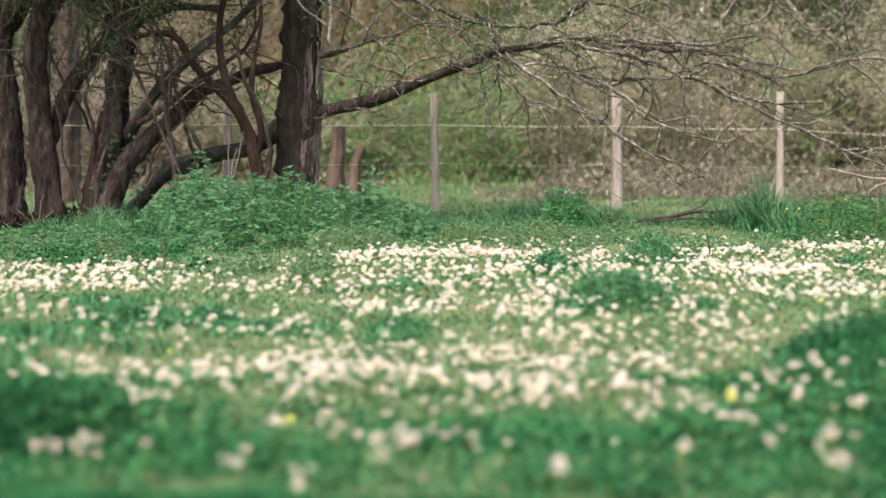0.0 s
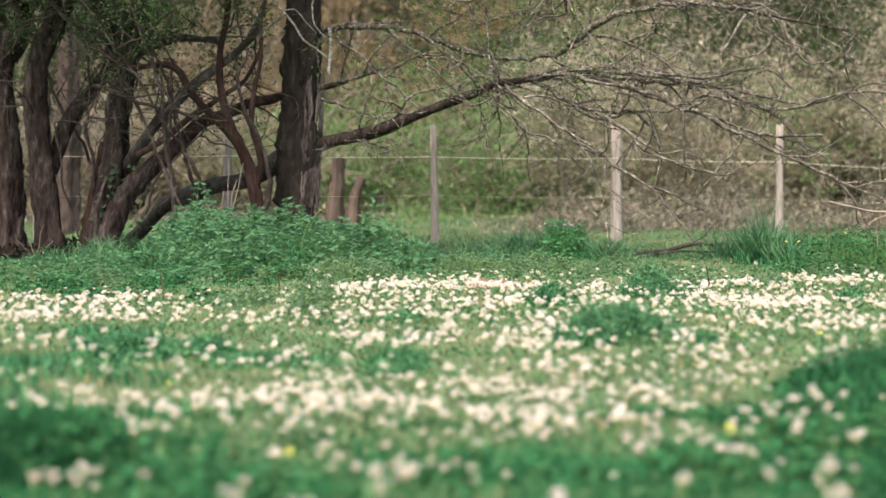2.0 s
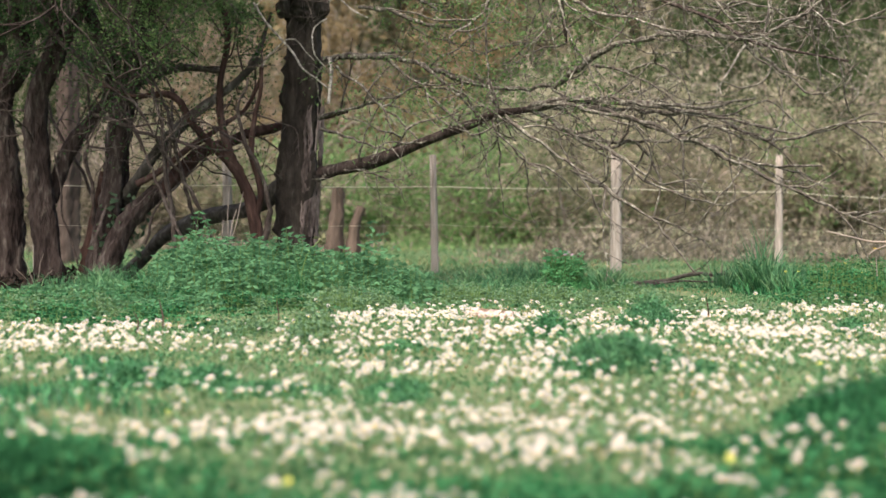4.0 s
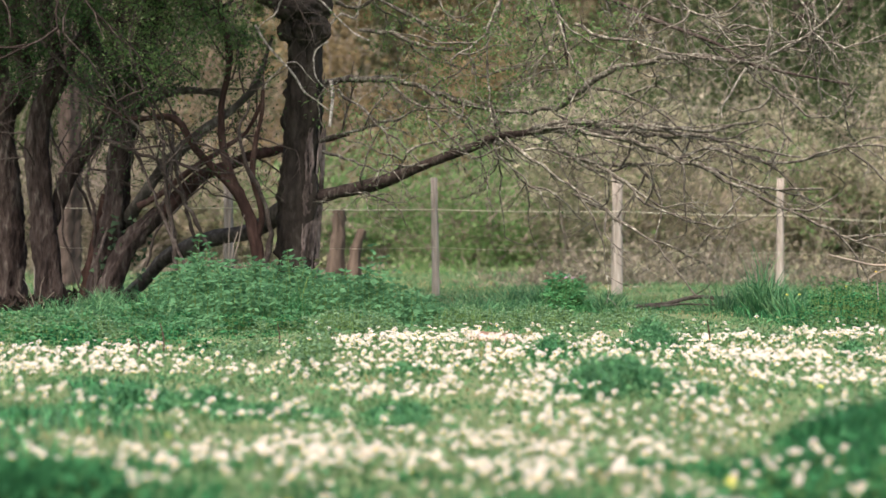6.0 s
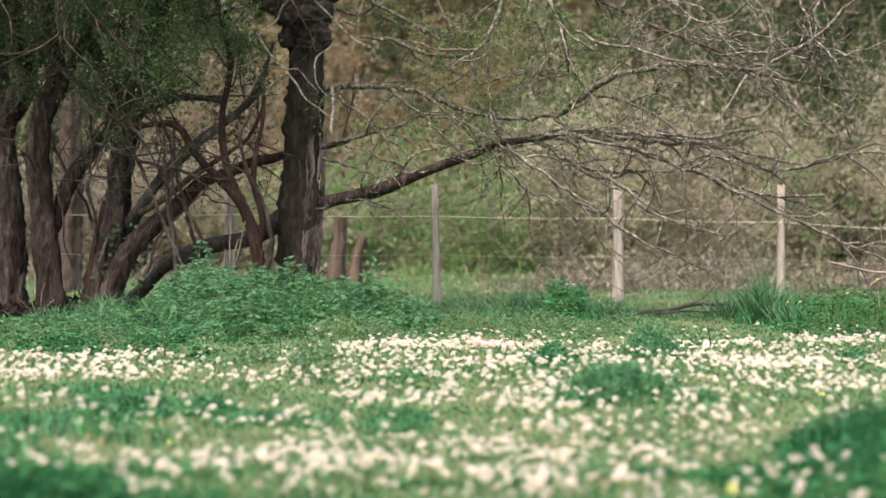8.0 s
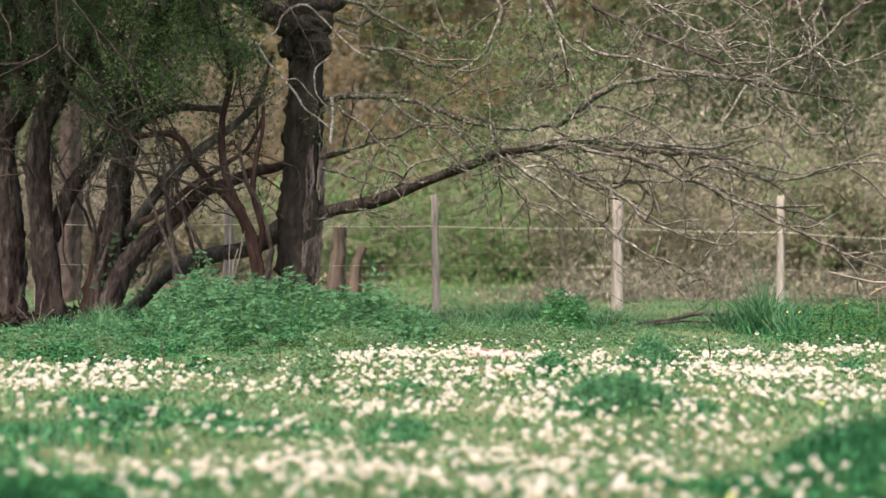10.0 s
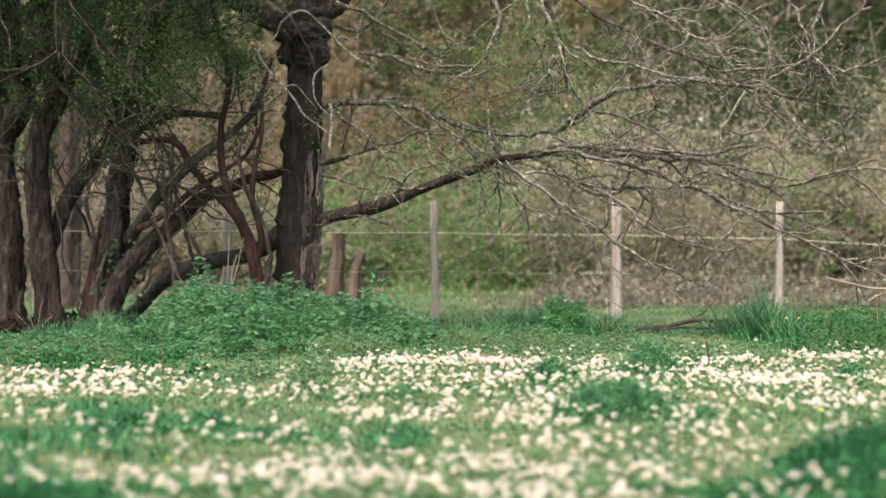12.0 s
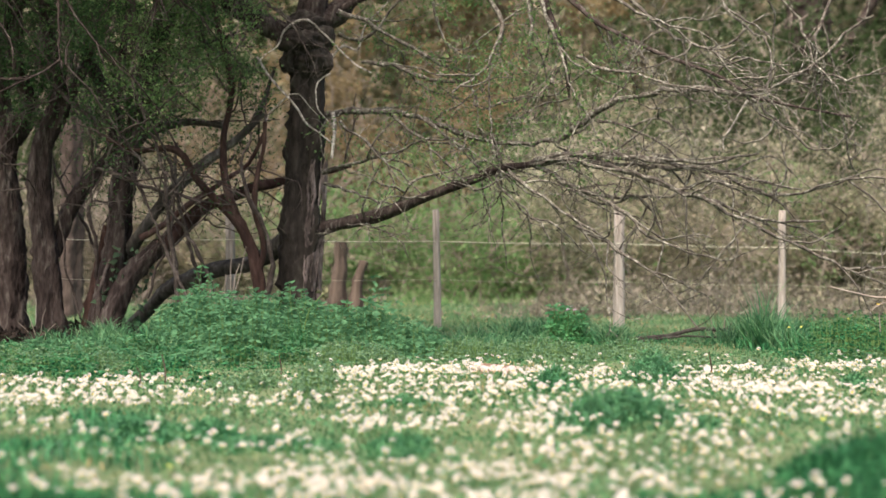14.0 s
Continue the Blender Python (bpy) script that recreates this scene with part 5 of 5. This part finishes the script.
def build_fallen_branch():
    ob = tagged(new("fallen_branch"), "brown fallen branch lying in the grass", "branch")
    line_part("stem", ob, GREYBARK, 0.024, 0.014, [(1.5, 19.6, 0.02), (1.75, 19.55, 0.055), (1.97, 19.5, 0.085), (2.2, 19.5, 0.135), (2.46, 19.4, 0.13)], 8)
    line_part("stem", ob, GREYBARK, 0.012, 0.006, [(1.7, 19.5, 0.03), (2.05, 19.4, 0.07), (2.4, 19.3, 0.075)], 7)
    line_part("twig", ob, TWIG, 0.007, 0.003, [(2.1, 19.5, 0.11), (2.25, 19.5, 0.2), (2.36, 19.45, 0.33)], 5)
    line_part("twig", ob, TWIG, 0.007, 0.003, [(2.3, 19.8, 0.08), (2.45, 19.7, 0.14), (2.62, 19.6, 0.25)], 5)


def build_dry_stalks():
    shoot = tagged(new("dry_shoots"), "dry pale upright shoots beside a grass tussock", "shoots")
    line_part("shoot", shoot, STEM, 0.006, 0.003, [(2.4, 19.6, -0.02), (2.42, 19.6, 0.18), (2.44, 19.6, 0.42), (2.5, 19.6, 0.68)], 5)
    line_part("shoot", shoot, STEM, 0.006, 0.003, [(2.36, 19.6, -0.02), (2.3, 19.6, 0.22), (2.27, 19.6, 0.4), (2.34, 19.6, 0.55)], 5)
    shoot = tagged(new("dry_shoots"), "pale dry upright stems between the trunks", "shoots")
    for x0, x1, h in ((-1.82, -1.66, 0.85), (-1.84, -1.72, 0.7), (-1.80, -1.78, 0.9), (-1.86, -1.83, 0.6)):
        line_part("shoot", shoot, STEM, 0.007, 0.004, [(x0, 19.2, -0.02), (x0 * 0.6 + x1 * 0.4, 19.2, h * 0.5), (x1, 19.25, h)], 5)
    brush = tagged(new("dry_twigs"), "small pale dry twigs at the foot of a trunk", "twigs")
    for x0, x1, h in ((-3.46, -3.56, 0.3), (-3.46, -3.38, 0.32), (-3.45, -3.3, 0.18), (-3.46, -3.62, 0.2)):
        line_part("twig", brush, STEM, 0.006, 0.003, [(x0, 19.5, -0.02), ((x0 + x1) / 2, 19.45, h * 0.6), (x1, 19.4, h)], 5)
    for x, y, h in ((-1.585, 12.95, 0.20), (-1.75, 13.1, 0.12), (-1.0, 14.0, 0.14), (1.62, 13.8, 0.16)):
        ob = tagged(new("dry_stalk"), "thin reddish-brown dry dock stalk in the daisies", "stalk", "dry stalks")
        line_part("stem", ob, REDBARK, 0.006, 0.003, [(x, y, -0.02), (x + 0.01, y, h * 0.5), (x - 0.005, y, h)], 5)
    dock = tagged(new("dock_plant"), "tall rusty dock stalk with a yellow flower", "plant")
    line_part("stem", dock, STEM, 0.006, 0.004, [(3.15, 16.5, -0.02), (3.16, 16.5, 0.15), (3.16, 16.5, 0.36)], 7)
    v, f, m = daisy_arrays(9, 0.03)
    me = from_arrays("flower", v + np.array([3.16, 16.48, 0.40]), None, f)
    mesh_part("flower", me, [YOLK, YOLK], dock, "yellow flower head", False)
    bud = tagged(new("budding_stem"), "curved yellow-green stem with a pale bud", "plant")
    line_part("stem", bud, STALK, 0.006, 0.004, [(-1.06, 17.1, -0.02), (-1.02, 17.1, 0.3), (-0.96, 17.1, 0.41), (-0.89, 17.1, 0.475)], 6)
    at = np.array([(-0.89, 17.1, 0.475)] * 14) + rng.normal(0, 0.012, (14, 3))
    ways = rng.normal(0, 1, (14, 3))
    for k in range(14):
        mesh_part("bud_leaf", leaf_mesh("bud_leaf", at[k:k + 1], ways[k:k + 1], np.full(1, 0.05), np.full(1, 0.035)), BUD, bud)


def build_bare_sapling():
    ob = tagged(new("bare_sapling"), "bare sapling with pale dead side branches", "sapling")
    line_part("trunk", ob, TWIG, 0.03, 0.012, [(3.75, 16.6, -0.05), (3.74, 16.6, 0.5), (3.78, 16.6, 1.1), (3.74, 16.6, 1.8)], 8)
    line_part("branch", ob, STEM, 0.012, 0.006, [(3.75, 16.6, 0.46), (3.4, 16.5, 0.45), (3.1, 16.5, 0.46), (2.93, 16.4, 0.495), (2.79, 16.4, 0.525)], 6)
    line_part("branch", ob, STEM, 0.008, 0.004, [(3.3, 16.5, 0.45), (3.15, 16.45, 0.41), (3.08, 16.4, 0.38)], 5)


def build_stump():
    stump = Tree("tree_stump", "pale rotten stump behind the old tree", ROTTEN, ROTTEN, TWIG, 31)
    trunk(stump, 0.13, 0.07, (-1.36, 29.0, -0.05), (-1.35, 29.0, 0.3), (-1.31, 29.0, 0.6), (-1.30, 29.0, 0.95))
    trunk(stump, 0.11, 0.05, (-1.12, 29.0, -0.05), (-1.1, 29.0, 0.3), (-1.07, 29.0, 0.5), (-1.0, 29.0, 0.70))


def build_ivy():
    ivy = tagged(new("ivy"), "ivy leaves climbing a dark trunk", "ivy", kind="stuff")
    n = 170
    z = rng.uniform(0.05, 0.85, n)
    a = rng.uniform(math.pi, 2 * math.pi, n)
    at = np.stack([-2.87 + 0.18 * z + 0.17 * np.cos(a) + rng.normal(0, 0.02, n), 20.0 + 0.16 * np.sin(a), z], 1)
    way = np.stack([np.cos(a) * 0.4 + rng.normal(0, 0.4, n), np.sin(a), rng.normal(-0.3, 0.4, n)], 1)
    mesh_part("leaves", leaf_mesh("leaves", at, way, rng.uniform(0.05, 0.10, n), rng.uniform(0.03, 0.06, n)), IVY, ivy)


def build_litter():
    """Old leaves and dead stalks heaped round the feet of the dark trunks, near black as the shade there."""
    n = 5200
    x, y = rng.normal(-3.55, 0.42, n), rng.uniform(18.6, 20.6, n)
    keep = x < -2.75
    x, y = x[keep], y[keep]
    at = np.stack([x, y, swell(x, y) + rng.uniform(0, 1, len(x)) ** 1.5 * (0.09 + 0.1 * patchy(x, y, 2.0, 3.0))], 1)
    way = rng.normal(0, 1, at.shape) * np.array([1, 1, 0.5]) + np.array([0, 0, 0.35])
    me = leaf_mesh("shaded_litter", at, way, rng.uniform(0.04, 0.10, len(x)), rng.uniform(0.015, 0.045, len(x)))
    tagged(mesh_part("shaded_litter", me, SHADELITTER), "leaf litter round the trunks, coloured near black as their shade", "leaf litter", kind="stuff")


def build_bare_patch():
    n = 28
    a = np.linspace(0, 2 * np.pi, n, endpoint=False)
    rr = 1 + 0.25 * np.sin(3 * a + 1) + 0.15 * np.sin(7 * a)
    rows = [np.stack([0.32 + s * 0.17 * rr * np.cos(a), 15.1 + s * 0.5 * rr * np.sin(a)], 1) for s in (1.0, 0.7, 0.35)]
    v = np.vstack([np.column_stack([r, swell(r[:, 0], r[:, 1]) + h]) for r, h in zip(rows, (-0.004, 0.028, 0.035))] + [np.array([[0.32, 15.1, float(swell(0.32, 15.1)) + 0.037]])])
    i = np.arange(n)
    j = (i + 1) % n
    q = np.vstack([np.stack([i + k * n, j + k * n, j + (k + 1) * n, i + (k + 1) * n], 1) for k in (0, 1)])
    ob = mesh_part("molehill", from_arrays("molehill", v, q, np.stack([i + 2 * n, j + 2 * n, np.full(n, 3 * n)], 1)), EARTH)
    tagged(ob, "small worn molehill of bare reddish earth", "molehill")


def build_yellow_flowers():
    x = np.array([2.64, 2.75, 3.07, 3.13, 3.2, 3.1, 3.0, 1.2, 1.55, -1.6, -0.9, 0.75, -1.2, 1.3, -0.35])
    y = np.array([17.4, 17.5, 17.5, 17.6, 17.3, 17.2, 17.4, 9.1, 9.3, 8.0, 7.5, 5.9, 5.6, 5.4, 5.2])
    h = np.array([0.21, 0.22, 0.25, 0.28, 0.22, 0.2, 0.24, 0.06, 0.06, 0.06, 0.06, 0.12, 0.12, 0.12, 0.1])
    flowers("buttercups", x, y, h, 0.012, [LEMON, LEMON], "small yellow buttercups among the grass", "buttercups", 7)
    flowers("mauve_flower", np.array([1.07, 1.04, 1.10]), np.array([19.0, 19.0, 19.05]), np.array([0.33, 0.31, 0.30]), 0.014, [MAUVE, MAUVE], "mauve flower heads above a green clump", "flower", 11)


def build_tussock(x, y, n, tall, label, loose=1.5):
    root = np.stack([x + rng.normal(0, 0.05, n), y + rng.normal(0, 0.06, n), np.full(n, float(swell(x, y)) - 0.01)], 1)
    me = blade_mesh("grass_tussock", root, rng.uniform(0.5, 1.1, n) * tall, rng.uniform(0.15, loose, n), rng.uniform(0.008, 0.014, n))
    tagged(mesh_part("grass_tussock", me, TUSSOCK, None, "", False), label, "tussock", "grass tussocks")


build_fallen_branch()
build_dry_stalks()
build_bare_sapling()
build_stump()
build_ivy()
build_litter()
build_bare_patch()
build_yellow_flowers()
build_tussock(2.55, 18.2, 260, 0.40, "tall arching grass tussock near a fence post", 1.7)
build_tussock(2.58, 18.2, 40, 0.72, "spiky upright grass blades in a tussock", 0.45)
leafy("bright_clump", [(1.05, 19.2, 0.22, 0.3, 0.3)], 16000, CLUMP, "bright green leafy clump with mauve flowers", 0.07, "weeds", 18.5, 20.0)
leafy("dark_weeds", [(3.1, 16.6, 0.55, 0.75, 0.25), (2.7, 16.2, 0.35, 0.4, 0.12)], 14000, FRONTLEAF, "dark small-leaved weeds beside the grass bank", 0.04, "weeds", 15.5, 18.0)
place = np.random.default_rng(5)
for x0, x1, y0, y1, n, tall in ((2.3, 4.1, 16.9, 19.6, 34, 0.31), (0.3, 1.6, 18.3, 20.4, 16, 0.24), (-3.15, -2.4, 18.0, 19.0, 8, 0.26), (-3.0, -2.0, 16.4, 17.8, 14, 0.22), (-0.6, 0.5, 18.2, 20.0, 8, 0.24)):
    for i in range(n):
        build_tussock(place.uniform(x0, x1), place.uniform(y0, y1), 90, tall * place.uniform(0.7, 1.25), "dark green arching grass tussock", 1.8)


def build_meadow_around():
    """The same meadow beside and behind the tripod."""
    n = 100000
    x, y = rng.uniform(-10, 10, n), rng.uniform(-6, 24, n)
    keep = ((np.abs(x) > 0.2 * np.maximum(y, 0) + 0.45) | (y < 3.8)) & (np.hypot(x, y) > 0.35)
    x, y = x[keep], y[keep]
    root = np.stack([x, y, swell(x, y) - 0.005], 1)
    deep = (y < 7.5 + patchy(x, y, 0.5, 4.0)) & (rng.uniform(0, 1, len(x)) < 0.75 + 0.6 * patchy(x, y, 0.8, 6.0))
    for name, mask, mat, tall, label in (("deep_grass_around", deep, FRONTGRASS, 0.11, "soft deep green grass of the wider meadow"), ("grass_around", ~deep, GRASS, 0.08, "short wild grass of the wider meadow")):
        m = int(mask.sum())
        me = blade_mesh(name, root[mask], rng.uniform(0.4, 1.0, m) * tall, rng.uniform(0.4, 1.3, m), rng.uniform(0.014, 0.026, m))
        tagged(mesh_part(name, me, mat, None, "", False), label, "grass", kind="stuff")
    pick = np.flatnonzero((patchy(x, y, 1.2, 2.0) + 0.3 * (y > 6.5) > 0.15) & (y < 15))[::24]
    flowers("daisies_around", x[pick], y[pick], rng.uniform(0.05, 0.09, len(pick)), 0.0146, [PETAL, YOLK], "white daisies in the grass around the tripod", "daisies", 8)


build_meadow_around()
